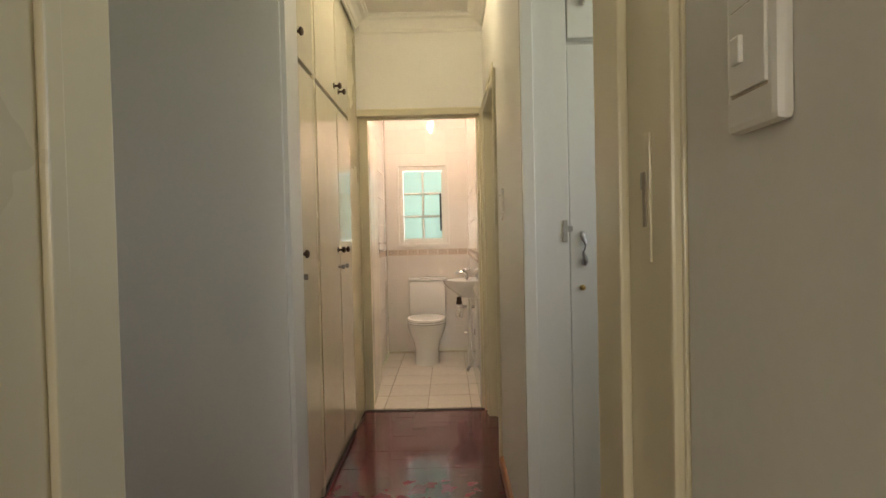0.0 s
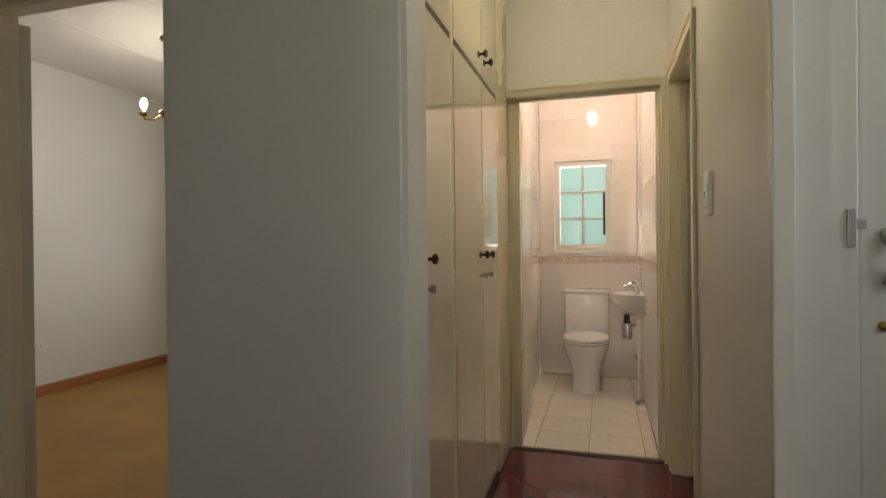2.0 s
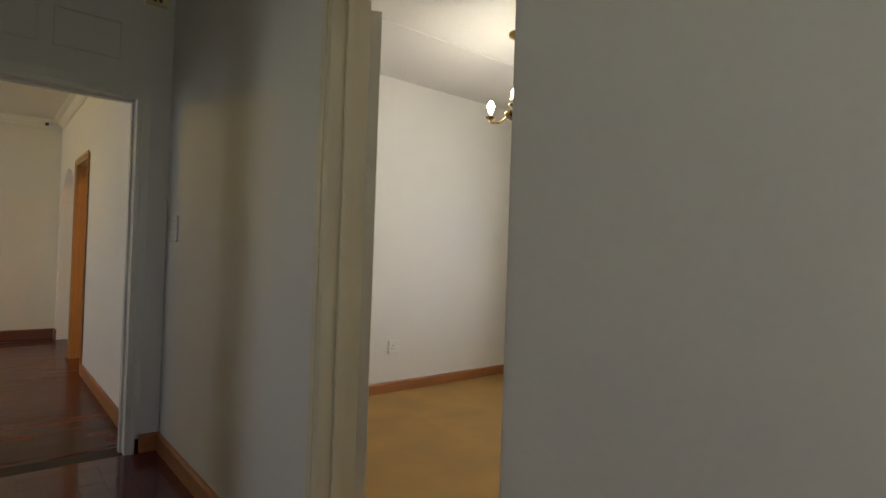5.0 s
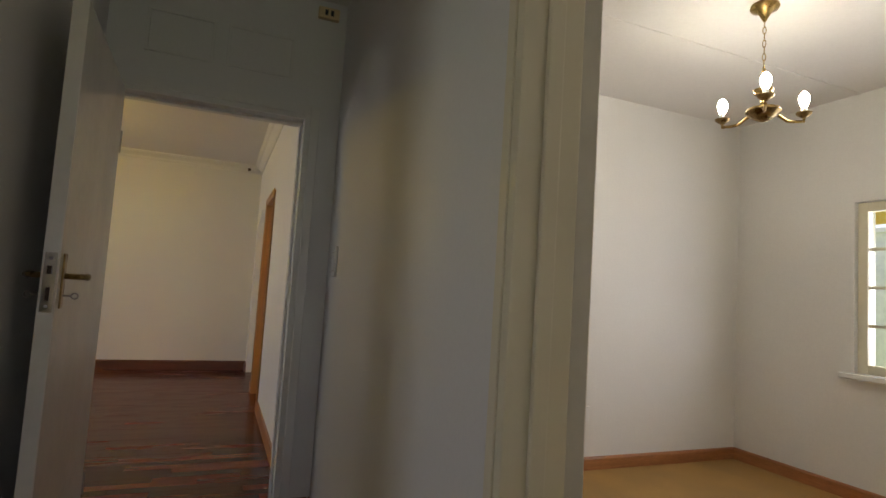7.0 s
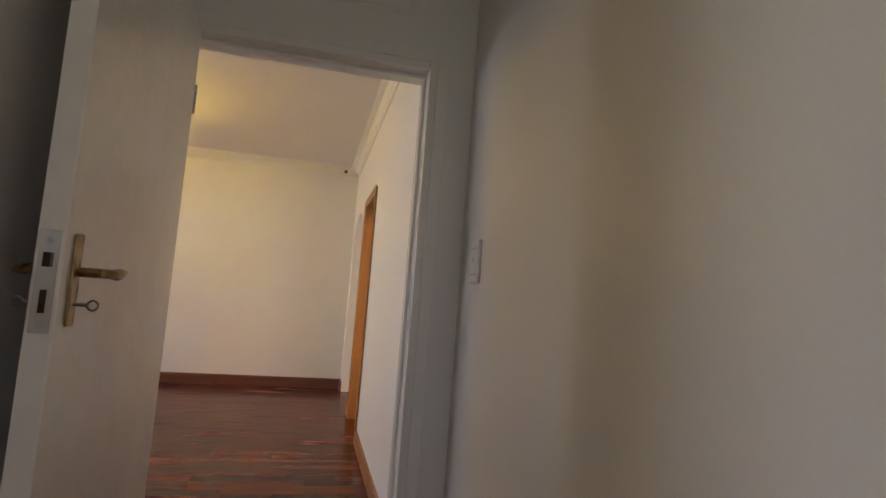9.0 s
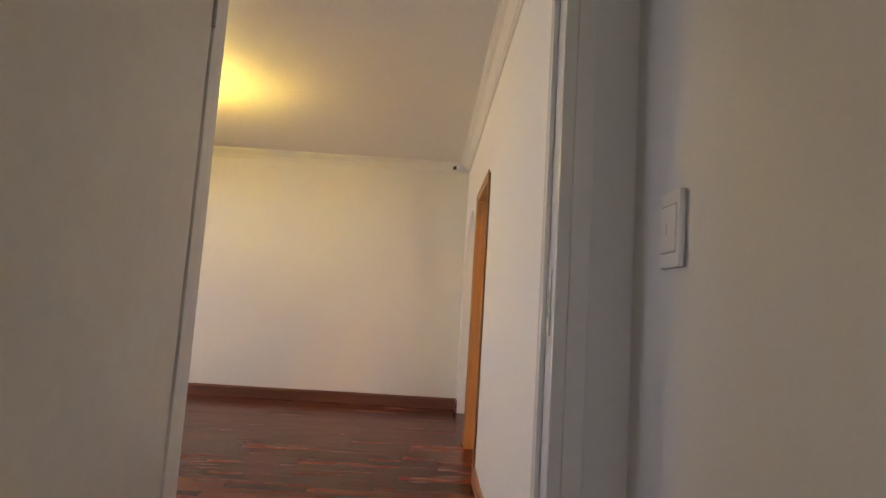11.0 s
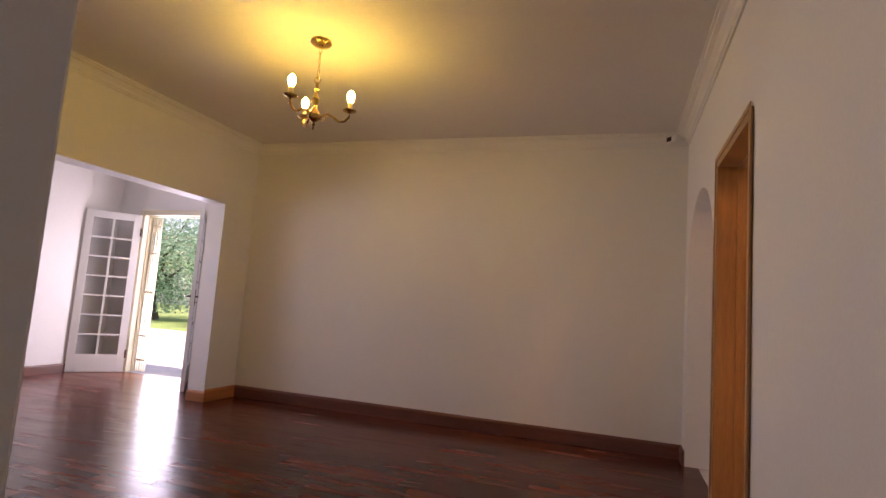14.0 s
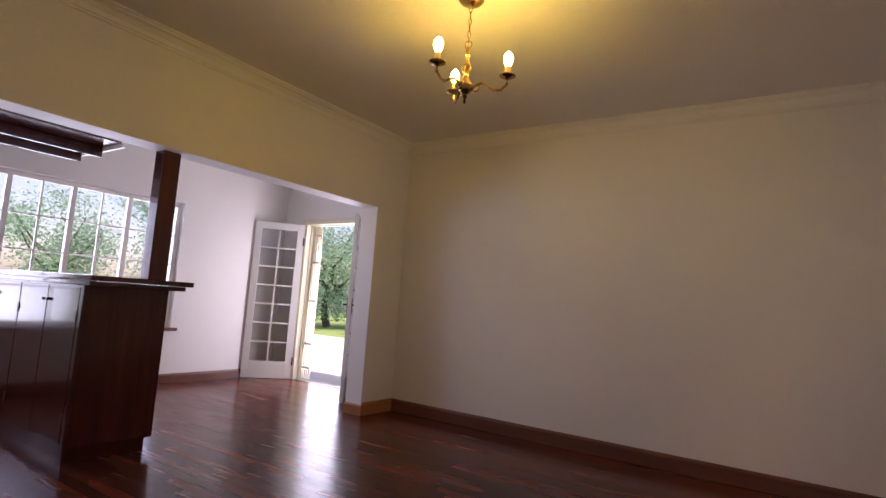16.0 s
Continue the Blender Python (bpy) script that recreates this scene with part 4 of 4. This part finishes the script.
part("supply_pipe", tube(bmesh.new(), [(-0.03, 0.05, 0.72), (-0.03, 0.05, 0.5), (-0.03, 0.05, 0.25), (-0.03, 0.05, 0.02)], 0.010), PLASTIC, basin, "white painted supply pipe", True)
part("waste_pipe", tube(bmesh.new(), [(-0.035, -0.05, 0.62), (-0.035, -0.05, 0.3), (-0.035, -0.05, 0.05), (-0.06, -0.05, 0.012)], 0.019), PLASTIC, basin, "white waste pipe down to the floor", True)
v = part("stop_valve", tube(bmesh.new(), [(-0.03, 0.05, 0.36), (-0.03, 0.05, 0.31)], 0.017), BRONZE, basin, "dark stop valve", True)
ob = new("valve_knob", mesh_of("valve_knob", tube(bmesh.new(), [(-0.03, 0.05, 0.335), (-0.075, 0.05, 0.335)], [0.008, 0.014]), CHROME, True))
ob.parent = v


# ---- lamps ----
def ceiling_globe(place, mat, label, r=0.10):
    g = thing("ceiling_light", place, label, "ceiling light")
    part("base", lathe(bmesh.new(), [(r * 0.75, 0), (r * 0.78, -0.02), (r * 0.6, -0.025)], 24), WHITE_ENAMEL, g, smooth=True)
    part("globe", lathe(bmesh.new(), [(r * 0.6, -0.026), (r, -0.06), (r * 0.95, -0.10), (r * 0.6, -0.14), (r * 0.1, -0.155)], 24), mat, g, "glowing opal globe", True)


ceiling_globe((-0.1, 5.0, CEIL), BULB_WC, "lit opal ceiling light in the toilet room", 0.033)
ceiling_globe((-0.03, 3.35, CEIL), BULB_PASSAGE, "lit opal ceiling light in the passage", 0.10)
ceiling_globe((-5.3, 3.5, CEIL), BULB_KITCHEN, "lit warm ceiling light beyond the arch", 0.10)


def chandelier(place, turn, arms, reach, drop, rise, bulb, label, sleeve, style):
    """Three S-shaped arms on a turned stem that hangs on a chain; drop: from the ceiling to the hub."""
    c = thing("chandelier", pose(*place, 0, 0, turn), label, "chandelier")
    part("canopy", lathe(bmesh.new(), [(0.062, 0), (0.066, -0.012), (0.060, -0.024), (0.030, -0.040), (0.014, -0.07), (0.006, -0.085)] if style == "dark" else [(0.064, 0), (0.068, -0.014), (0.055, -0.030), (0.016, -0.045), (0.006, -0.05)], 24), BRASS, c, smooth=True)
    top = -drop + (0.20 if style == "dark" else 0.23)
    z, k = -0.075 if style == "dark" else -0.045, 0
    while z - 0.034 > top:
        turn_k = radians(90) * (k % 2)
        pts = [(0.007 * math.cos(a) * math.cos(turn_k), 0.007 * math.cos(a) * math.sin(turn_k), z - 0.020 + 0.020 * math.sin(a)) for a in [i * math.tau / 10 for i in range(11)]]
        part("chain_link", tube(bmesh.new(), pts, 0.0022, 5), BRASS, c, smooth=True)
        z -= 0.034
        k += 1
    pts = [(0.018 * math.cos(a), 0, top + 0.012 + 0.020 * math.sin(a)) for a in [i * math.tau / 14 for i in range(15)]]
    part("ring", tube(bmesh.new(), pts, 0.003, 6), BRASS, c, smooth=True)
    h = top + drop
    prof = [(0.006, 1.0), (0.012, 0.94), (0.008, 0.86), (0.018, 0.80), (0.010, 0.72), (0.014, 0.60), (0.026, 0.50), (0.020, 0.42), (0.012, 0.34), (0.016, 0.24), (0.030, 0.16), (0.034, 0.10)]
    part("stem", lathe(bmesh.new(), [(r, -drop + h * f) for r, f in prof], 18), BRASS, c, smooth=True)
    if style == "dark":
        part("hub", lathe(bmesh.new(), [(0.030, 0.035), (0.074, 0.028), (0.080, 0.014), (0.060, -0.008), (0.030, -0.026), (0.006, -0.036)], 24, (0, 0, -drop)), OLD_BRASS, c, "tarnished brass bowl", True)
        part("collar", lathe(bmesh.new(), [(0.020, 0.115), (0.046, 0.125), (0.040, 0.105), (0.018, 0.095)], 20, (0, 0, -drop)), OLD_BRASS, c, smooth=True)
    else:
        part("hub", lathe(bmesh.new(), [(0.034, 0.03), (0.044, 0.018), (0.042, 0.0), (0.026, -0.018), (0.010, -0.028)], 24, (0, 0, -drop)), BRASS, c, smooth=True)
        part("finial", lathe(bmesh.new(), [(0.006, -0.028), (0.012, -0.04), (0.005, -0.055), (0.008, -0.066), (0.002, -0.08)], 14, (0, 0, -drop)), BRONZE, c, smooth=True)
    for i in range(arms):
        a = i * math.tau / arms
        ca, sa = math.cos(a), math.sin(a)
        if style == "dark":
            path = [(0.06, 0.01), (0.09, -0.004), (0.12, -0.022), (0.16, -0.022), (reach, -0.016), (reach, 0.002)]
        else:
            path = [(0.03, 0.0), (0.055, 0.020), (0.085, 0.030), (0.12, 0.012), (0.155, -0.012), (0.185, -0.008), (reach, 0.02), (reach, rise)]
        arm = part("arm", tube(bmesh.new(), [(r * ca, r * sa, -drop + z) for r, z in path], 0.0075), BRASS if style != "dark" else BRASS, c, smooth=True)
        if style != "dark":
            curl = [(0.055 + 0.018 * math.cos(q), -0.012 + 0.018 * math.sin(q)) for q in [radians(90 - 30 * k) for k in range(9)]]
            ob = new("scroll", mesh_of("scroll", tube(bmesh.new(), [(r * ca, r * sa, -drop + z + 0.015) for r, z in curl], 0.005, 6), BRASS, True))
            ob.parent = arm
        at = (reach * ca, reach * sa, -drop + rise)
        if style == "dark":
            pan = part("cup", lathe(bmesh.new(), [(0.010, 0), (0.032, 0.016), (0.036, 0.026), (0.028, 0.026), (0.012, 0.012)], 18, at), OLD_BRASS, c, "tarnished brass cup", True)
            sl = part("lamp_holder", lathe(bmesh.new(), [(0.013, 0.014), (0.013, 0.05), (0.011, 0.055)], 14, at), sleeve, c, smooth=True)
            b0 = 0.055
        else:
            pan = part("drip_pan", lathe(bmesh.new(), [(0.012, -0.008), (0.030, 0.0), (0.042, 0.006), (0.043, 0.010), (0.030, 0.006), (0.012, 0.004)], 20, at), BRASS, c, smooth=True)
            sl = part("candle_sleeve", lathe(bmesh.new(), [(0.014, 0.006), (0.014, 0.055), (0.012, 0.06)], 16, at), sleeve, c, "cream candle sleeve", True)
            b0 = 0.060
        prof = [(0.011, 0), (0.019, 0.018), (0.024, 0.038), (0.022, 0.056), (0.012, 0.072), (0.002, 0.080)]
        part("bulb", lathe(bmesh.new(), [(r, b0 + z) for r, z in prof], 16, at), bulb, c, "lit bulb", True)


chandelier((-6.71, 0.05, CEIL), 110, 3, 0.215, 0.50, 0.055, BULB_WARM, "brass three-arm chandelier with warm lit candle bulbs", CANDLE, "brass")
chandelier((-2.95, 4.35, CEIL), -50, 3, 0.205, 0.555, 0.0, BULB_WHITE, "small dark brass three-arm chandelier with bright bulbs", WHITE_ENAMEL, "dark")


# ---- garden doors ----
def french_leaf(hinge, turn, wide, high, label, handle):
    d = thing("french_door", (hinge[0], hinge[1], 0.004), label, "glazed door", "garden doors", turn)
    st, br = 0.085, 0.21
    leaf = part("leaf_frame", boxes((0, st, -0.02, 0.02, 0, high), (wide - st, wide, -0.02, 0.02, 0, high), (st, wide - st, -0.02, 0.02, 0, br), (st, wide - st, -0.02, 0.02, high - 0.09, high), bevel=0.003), WHITE_ENAMEL, d)
    x0, x1, z0, z1 = st, wide - st, br, high - 0.09
    part("glazing_bar", box(bmesh.new(), (x0 + x1) / 2 - 0.011, (x0 + x1) / 2 + 0.011, -0.014, 0.014, z0, z1, 0.002), WHITE_ENAMEL, d)
    for j in range(1, 7):
        z = z0 + (z1 - z0) * j / 7
        part("glazing_bar", box(bmesh.new(), x0, x1, -0.015, 0.015, z - 0.010, z + 0.010, 0.002), WHITE_ENAMEL, d)
    for i in range(2):
        for j in range(7):
            w = (x1 - x0) / 2
            pane = part("pane", box(bmesh.new(), x0 + w * i + 0.010, x0 + w * (i + 1) - 0.010, -0.002, 0.002, z0 + (z1 - z0) * j / 7 + 0.009, z0 + (z1 - z0) * (j + 1) / 7 - 0.009), CLEAR, d)
            pane.visible_shadow = False
    for z in (0.22, high - 0.22):
        part("hinge", lathe(bmesh.new(), [(0.010, -0.05), (0.010, 0.05)], 10, (-0.004, 0.02, z)), BRONZE, d, "dark hinge")
    if handle:
        lever_set(leaf, wide - 0.045, 0.02, 1, 1.0, IRON)
        lever_set(leaf, wide - 0.045, -0.02, -1, 1.0, IRON)


door_frame("door_frame_garden", "y", -3.965, -2.935, 2.03, SUN_W - 0.15, SUN_W, ENAMEL, 0.05, 0.02, "cream frame of the garden doors")
french_leaf((-9.235, -3.945), -40.5, 0.60, 1.965, "white glazed garden door with fourteen panes, standing open", False)
french_leaf((-9.235, -2.965), 40, 0.80, 1.965, "white glazed garden door folded inward with a black handle", True)
gate = thing("security_gate", (SUN_W - 0.13, -3.9, 0.0), "slim cream sliding security gate folded in the garden doorway", "gate")
for k in range(5):
    y = -3.90 + 0.035 * k
    part("bar", box(bmesh.new(), SUN_W - 0.125, SUN_W - 0.105, y - 0.006, y + 0.006, 0.01, 1.96, 0.002), ENAMEL, gate, world=True)
for z in (0.15, 0.45, 1.0, 1.5, 1.85):
    part("cross_link", box(bmesh.new(), SUN_W - 0.122, SUN_W - 0.108, -3.90, -3.76, z - 0.012, z + 0.012, 0.002), ENAMEL, gate, world=True)

# ---- bar counter ----
bar = thing("bar_counter", (-6.2, -3.1, -0.006), "dark red-brown wooden bar counter with cupboard doors", "bar counter")
CX0, CX1, CY0, CY1 = -6.44, -5.93, SUN_S + 0.06, -2.02
part("plinth", boxes((CX0 + 0.03, CX1 - 0.03, CY0, CY1 - 0.03, -0.006, 0.085)), DARK_WOOD, bar, world=True)
part("carcass", box(bmesh.new(), CX0, CX1 - 0.02, CY0, CY1, 0.085, 1.035, 0.003), DARK_WOOD, bar, world=True)
wide = (CY1 - CY0 - 0.06) / 5
for k in range(5):
    y1 = CY1 - 0.05 - wide * k
    d = part("door", box(bmesh.new(), CX1 - 0.018, CX1 + 0.004, y1 - wide + 0.004, y1 - 0.004, 0.11, 1.02, 0.003), DARK_WOOD, bar, world=True)
    bm = tube(bmesh.new(), [(CX1 + 0.003, y1 - 0.03 if k % 2 else y1 - wide + 0.03, 0.93), (CX1 + 0.022, y1 - 0.03 if k % 2 else y1 - wide + 0.03, 0.93)], [0.007, 0.011])
    part("knob", bm, BRONZE, d, "small dark knob", True, True)
    for z in (0.25, 0.85):
        yy = y1 - 0.006 if k % 2 == 0 else y1 - wide + 0.006
        part("hinge", box(bmesh.new(), CX1 + 0.003, CX1 + 0.009, yy - 0.006, yy + 0.006, z - 0.03, z + 0.03), BRONZE, d, world=True)
part("corner_post", box(bmesh.new(), CX1 - 0.019, CX1 + 0.004, CY1 - 0.045, CY1, 0.0, 1.035, 0.003), DARK_WOOD, bar, world=True)
part("fascia", box(bmesh.new(), CX0 - 0.045, CX1 + 0.03, CY0, CY1 + 0.12, 1.036, 1.064, 0.004), DARK_TOP, bar, world=True)
part("worktop", box(bmesh.new(), CX0 - 0.07, CX1 + 0.05, CY0 - 0.01, CY1 + 0.17, 1.066, 1.098, 0.006), DARK_TOP, bar, "polished dark wooden bar top", world=True)
post = thing("bar_post", (-6.35, -2.10, 1.098), "dark stained wooden post between bar top and lintel", "post")
part("shaft", box(bmesh.new(), -6.41, -6.29, -2.125, -2.02, 1.099, 1.961, 0.004), DARK_WOOD, post, world=True)
rack = thing("overhead_rack", (-5.7, -3.38, 2.12), "dark wooden overhead bar canopy with pale edge strips", "bar canopy")
for y0, y1 in ((-3.64, -3.305), (-3.265, -2.93)):
    part("board", box(bmesh.new(), -6.43, -4.90, y0, y1, 2.14, 2.20, 0.004), DARK_WOOD, rack, world=True)
    part("edge_rail", box(bmesh.new(), -6.43, -4.90, y0, y0 + 0.03, 2.06, 2.139, 0.004), DARK_WOOD, rack, world=True)
part("middle_strip", box(bmesh.new(), -6.43, -4.90, -3.30, -3.27, 2.118, 2.15, 0.003), WHITE_ENAMEL, rack, "pale strip between the boards", world=True)
part("end_strip", box(bmesh.new(), -6.455, -6.432, -3.66, -2.91, 2.11, 2.15, 0.003), WHITE_ENAMEL, rack, "pale end strip", world=True)
for y in (-3.5, -3.08):
    for x in (-6.3, -5.1):
        part("hanger", tube(bmesh.new(), [(x, y, 2.20), (x, y, CEIL)], 0.008), IRON, rack, world=True)

# ---- outdoors ----
structure("ground", boxes((-400, 400, -400, 400, -0.40, -0.14)), GRASS, "green lawn that runs on past the trees", "lawn")
structure("terrace", boxes((-15.5, -9.42, -12, 4, -0.14, -0.03), (-9.42, -2, -7.5, -4.56, -0.14, -0.03)), PATH_STONE, "pale sunlit paving outside the garden doors", "terrace")


def tree(place, height, spread, seed, label, leaves=13000):
    rnd = random.Random(seed)
    t = thing("tree", place, label, "tree", "garden trees")
    bm = bmesh.new()
    trunk = [(0.1 * math.sin(k), 0.08 * math.cos(1.7 * k), height * 0.10 * k) for k in range(6)]
    tube(bm, trunk, [0.16 - 0.02 * k for k in range(6)], 9)
    tips = []
    for k in range(11):
        a, z = rnd.uniform(0, math.tau), height * rnd.uniform(0.22, 0.5)
        ln = spread * rnd.uniform(0.5, 0.95)
        end = Vector((ln * math.cos(a), ln * math.sin(a), z + height * rnd.uniform(0.08, 0.42)))
        mid = Vector((end.x * 0.5, end.y * 0.5, z + (end.z - z) * 0.35))
        tube(bm, [(0, 0, z), mid, end], [0.06, 0.04, 0.015], 6)
        tips += [end, (end + mid) / 2]
    part("trunk", bm, BARK, t, "grey-brown trunk with spreading limbs", True)
    tips += [Vector((rnd.gauss(0, spread * 0.35), rnd.gauss(0, spread * 0.35), height * rnd.uniform(0.12, 0.95))) for _ in range(26)]
    verts, faces = [], []
    for _ in range(leaves):
        c = rnd.choice(tips)
        p = c + Vector((rnd.gauss(0, 1), rnd.gauss(0, 1), rnd.gauss(0, 0.8))) * spread * 0.17
        if p.z < 0.25:
            continue
        s = rnd.uniform(0.045, 0.085)
        u = Vector((rnd.gauss(0, 1), rnd.gauss(0, 1), rnd.gauss(0, 0.5))).normalized()
        w = u.cross(Vector((rnd.gauss(0, 1), rnd.gauss(0, 1), rnd.gauss(0, 1)))).normalized()
        n = len(verts)
        verts += [p - u * s, p + w * s * 0.45, p + u * s, p - w * s * 0.45]
        faces.append((n, n + 1, n + 2, n + 3))
    me = bpy.data.meshes.new("crown")
    me.from_pydata(verts, [], faces)
    me.materials.append(LEAF)
    ob = new("crown", me)
    ob.parent = t
    tagged(ob, "loose green crown with gaps of sky", kind="stuff")


tree((-19.5, -9.6, -0.14), 4.6, 2.3, 3, "broad leafy green shrub-like tree on the lawn")
tree((-23.5, -13.5, -0.14), 5.5, 2.8, 5, "leafy green tree behind the lawn")
tree((-20.0, -14.5, -0.14), 5.0, 2.6, 8, "leafy green tree at the edge of the lawn")
tree((-16.3, -18.5, -0.14), 5.4, 2.6, 11, "leafy green tree outside the long window", 12000)
tree((-12.6, -20.5, -0.14), 4.2, 2.2, 13, "leafy green tree past the terrace", 9000)

# neighbouring house past the trees, and the boundary wall beside the bedroom
house = thing("neighbour_house", (-40, -24, -0.14), "white neighbouring house with a tiled roof beyond the trees", "house")
part("wall", boxes((-44, -36, -34, -14, -0.14, 3.0)), OUTWALL, house, world=True)
bm = bmesh.new()
vs = [bm.verts.new(p) for p in ((-45, -35, 2.9), (-35, -35, 2.9), (-35, -13, 2.9), (-45, -13, 2.9), (-40, -35, 5.4), (-40, -13, 5.4))]
for f in ((0, 1, 4), (2, 3, 5), (1, 2, 5, 4), (3, 0, 4, 5), (0, 3, 2, 1)):
    bm.faces.new([vs[i] for i in f])
part("roof", bm, ROOF, house, world=True)
for y in (-30, -25.5, -21, -17):
    part("window", boxes((-36.05, -35.95, y - 0.7, y + 0.7, 0.9, 2.1)), IRON, house, "dark window", world=True)
yard = thing("boundary_wall", (-2.5, 8.6, -0.14), "whitewashed garden wall outside the bedroom window", "garden wall")
part("wall", boxes((-7, 2.5, 8.5, 8.7, -0.14, 2.1)), OUTWALL, yard, world=True)
part("coping", box(bmesh.new(), -7.05, 2.55, 8.46, 8.74, 2.1, 2.16, 0.01), OUTWALL, yard, world=True)
eave = thing("roof_eave", (-2.7, 6.5, 2.0), "yellow painted roof fascia outside the bedroom window", "fascia")
part("fascia_board", box(bmesh.new(), -4.5, -1.0, 6.75, 6.80, 1.93, 2.2, 0.004), YELLOW, eave, world=True)
part("soffit", boxes((-4.5, -1.0, 6.1, 6.75, 2.16, 2.2)), YELLOW, eave, world=True)

# ---- parquet strips and red floor blocks, the nearest as single pieces ----
rnd = random.Random(21)
strips = {}
LENGTHS = (0.48, 0.66, 0.84)
PW = 0.076
for ln in LENGTHS:
    strips[ln] = mesh_of("plank", box(bmesh.new(), -PW / 2 + 0.0006, PW / 2 - 0.0006, -ln / 2 + 0.0006, ln / 2 - 0.0006, -0.008, 0), PLANK)
rest_v, rest_f, near = [], [], 0
x = LIV_E - PW / 2
while x > -9.26:
    y = LIV_N + 0.1 + rnd.uniform(0, 0.4)
    lo = SUN_S
    while y > lo:
        ln = rnd.choice(LENGTHS)
        hi_y, lo_y = min(y, LIV_N + 0.1), max(y - ln, lo)
        whole = hi_y - lo_y > ln - 0.001
        cy = (hi_y + lo_y) / 2
        if hi_y - lo_y < 0.02:
            y -= ln
            continue
        if whole and -7.7 < x < -6.0 and near < 300:
            ob = new("plank", strips[ln])
            ob.parent = floor_living
            ob.location = (x, cy, rnd.uniform(-0.0004, 0.0004))
            ob.rotation_euler = (rnd.gauss(0, 0.0005), rnd.gauss(0, 0.0014), 0)
            near += 1
        else:
            z, n = rnd.uniform(-0.0004, 0.0004), len(rest_v)
            a, b = PW / 2 - 0.0006, (hi_y - lo_y) / 2 - 0.0006
            tx, ty = rnd.gauss(0, 0.0014) * a, rnd.gauss(0, 0.0005) * b
            rest_v += [(x - a, cy - b, z - tx - ty), (x + a, cy - b, z + tx - ty), (x + a, cy + b, z + tx + ty), (x - a, cy + b, z - tx + ty), (x - a, cy - b, z - 0.008), (x + a, cy - b, z - 0.008), (x + a, cy + b, z - 0.008), (x - a, cy + b, z - 0.008)]
            rest_f += [tuple(n + i for i in f) for f in ((0, 1, 2, 3), (0, 4, 5, 1), (1, 5, 6, 2), (2, 6, 7, 3), (3, 7, 4, 0))]
        y -= ln
    x -= PW
me = bpy.data.meshes.new("planks")
me.from_pydata(rest_v, [], rest_f)
me.materials.append(PLANK)
ob = tagged(new("planks", me), "dark red-brown parquet strips", kind="stuff")
ob.parent = floor_living

bv, bf = [], []
for x0, x1, y0, y1 in ((HALL_W, 1.38, 1.26, 2.54), (-0.50, 0.46, 2.54, WC_F)):
    size = 0.115
    for i in range(int((x1 - x0) / size)):
        for j in range(int((y1 - y0) / size) + 1):
            a, b = x0 + size * i, y0 + size * j
            z, n = 0.003 + rnd.uniform(-0.0006, 0.0006), len(bv)
            e, f2 = 0.0004, min(b + size, y1)
            t1, t2 = rnd.uniform(-0.00012, 0.00012), rnd.uniform(-0.00012, 0.00012)
            bv += [(a + e, b + e, z + t1), (a + size - e, b + e, z + t2), (a + size - e, f2 - e, z - t1), (a + e, f2 - e, z - t2), (a + e, b + e, 0), (a + size - e, b + e, 0), (a + size - e, f2 - e, 0), (a + e, f2 - e, 0)]
            bf += [tuple(n + k for k in f) for f in ((0, 1, 2, 3), (0, 4, 5, 1), (1, 5, 6, 2), (2, 6, 7, 3), (3, 7, 4, 0))]
me = bpy.data.meshes.new("floor_blocks")
me.from_pydata(bv, [], bf)
me.materials.append(RED_FLOOR)
ob = tagged(new("floor_blocks", me), "polished dark red floor blocks", kind="stuff")
ob.parent = bpy.data.objects["floor_hall"]
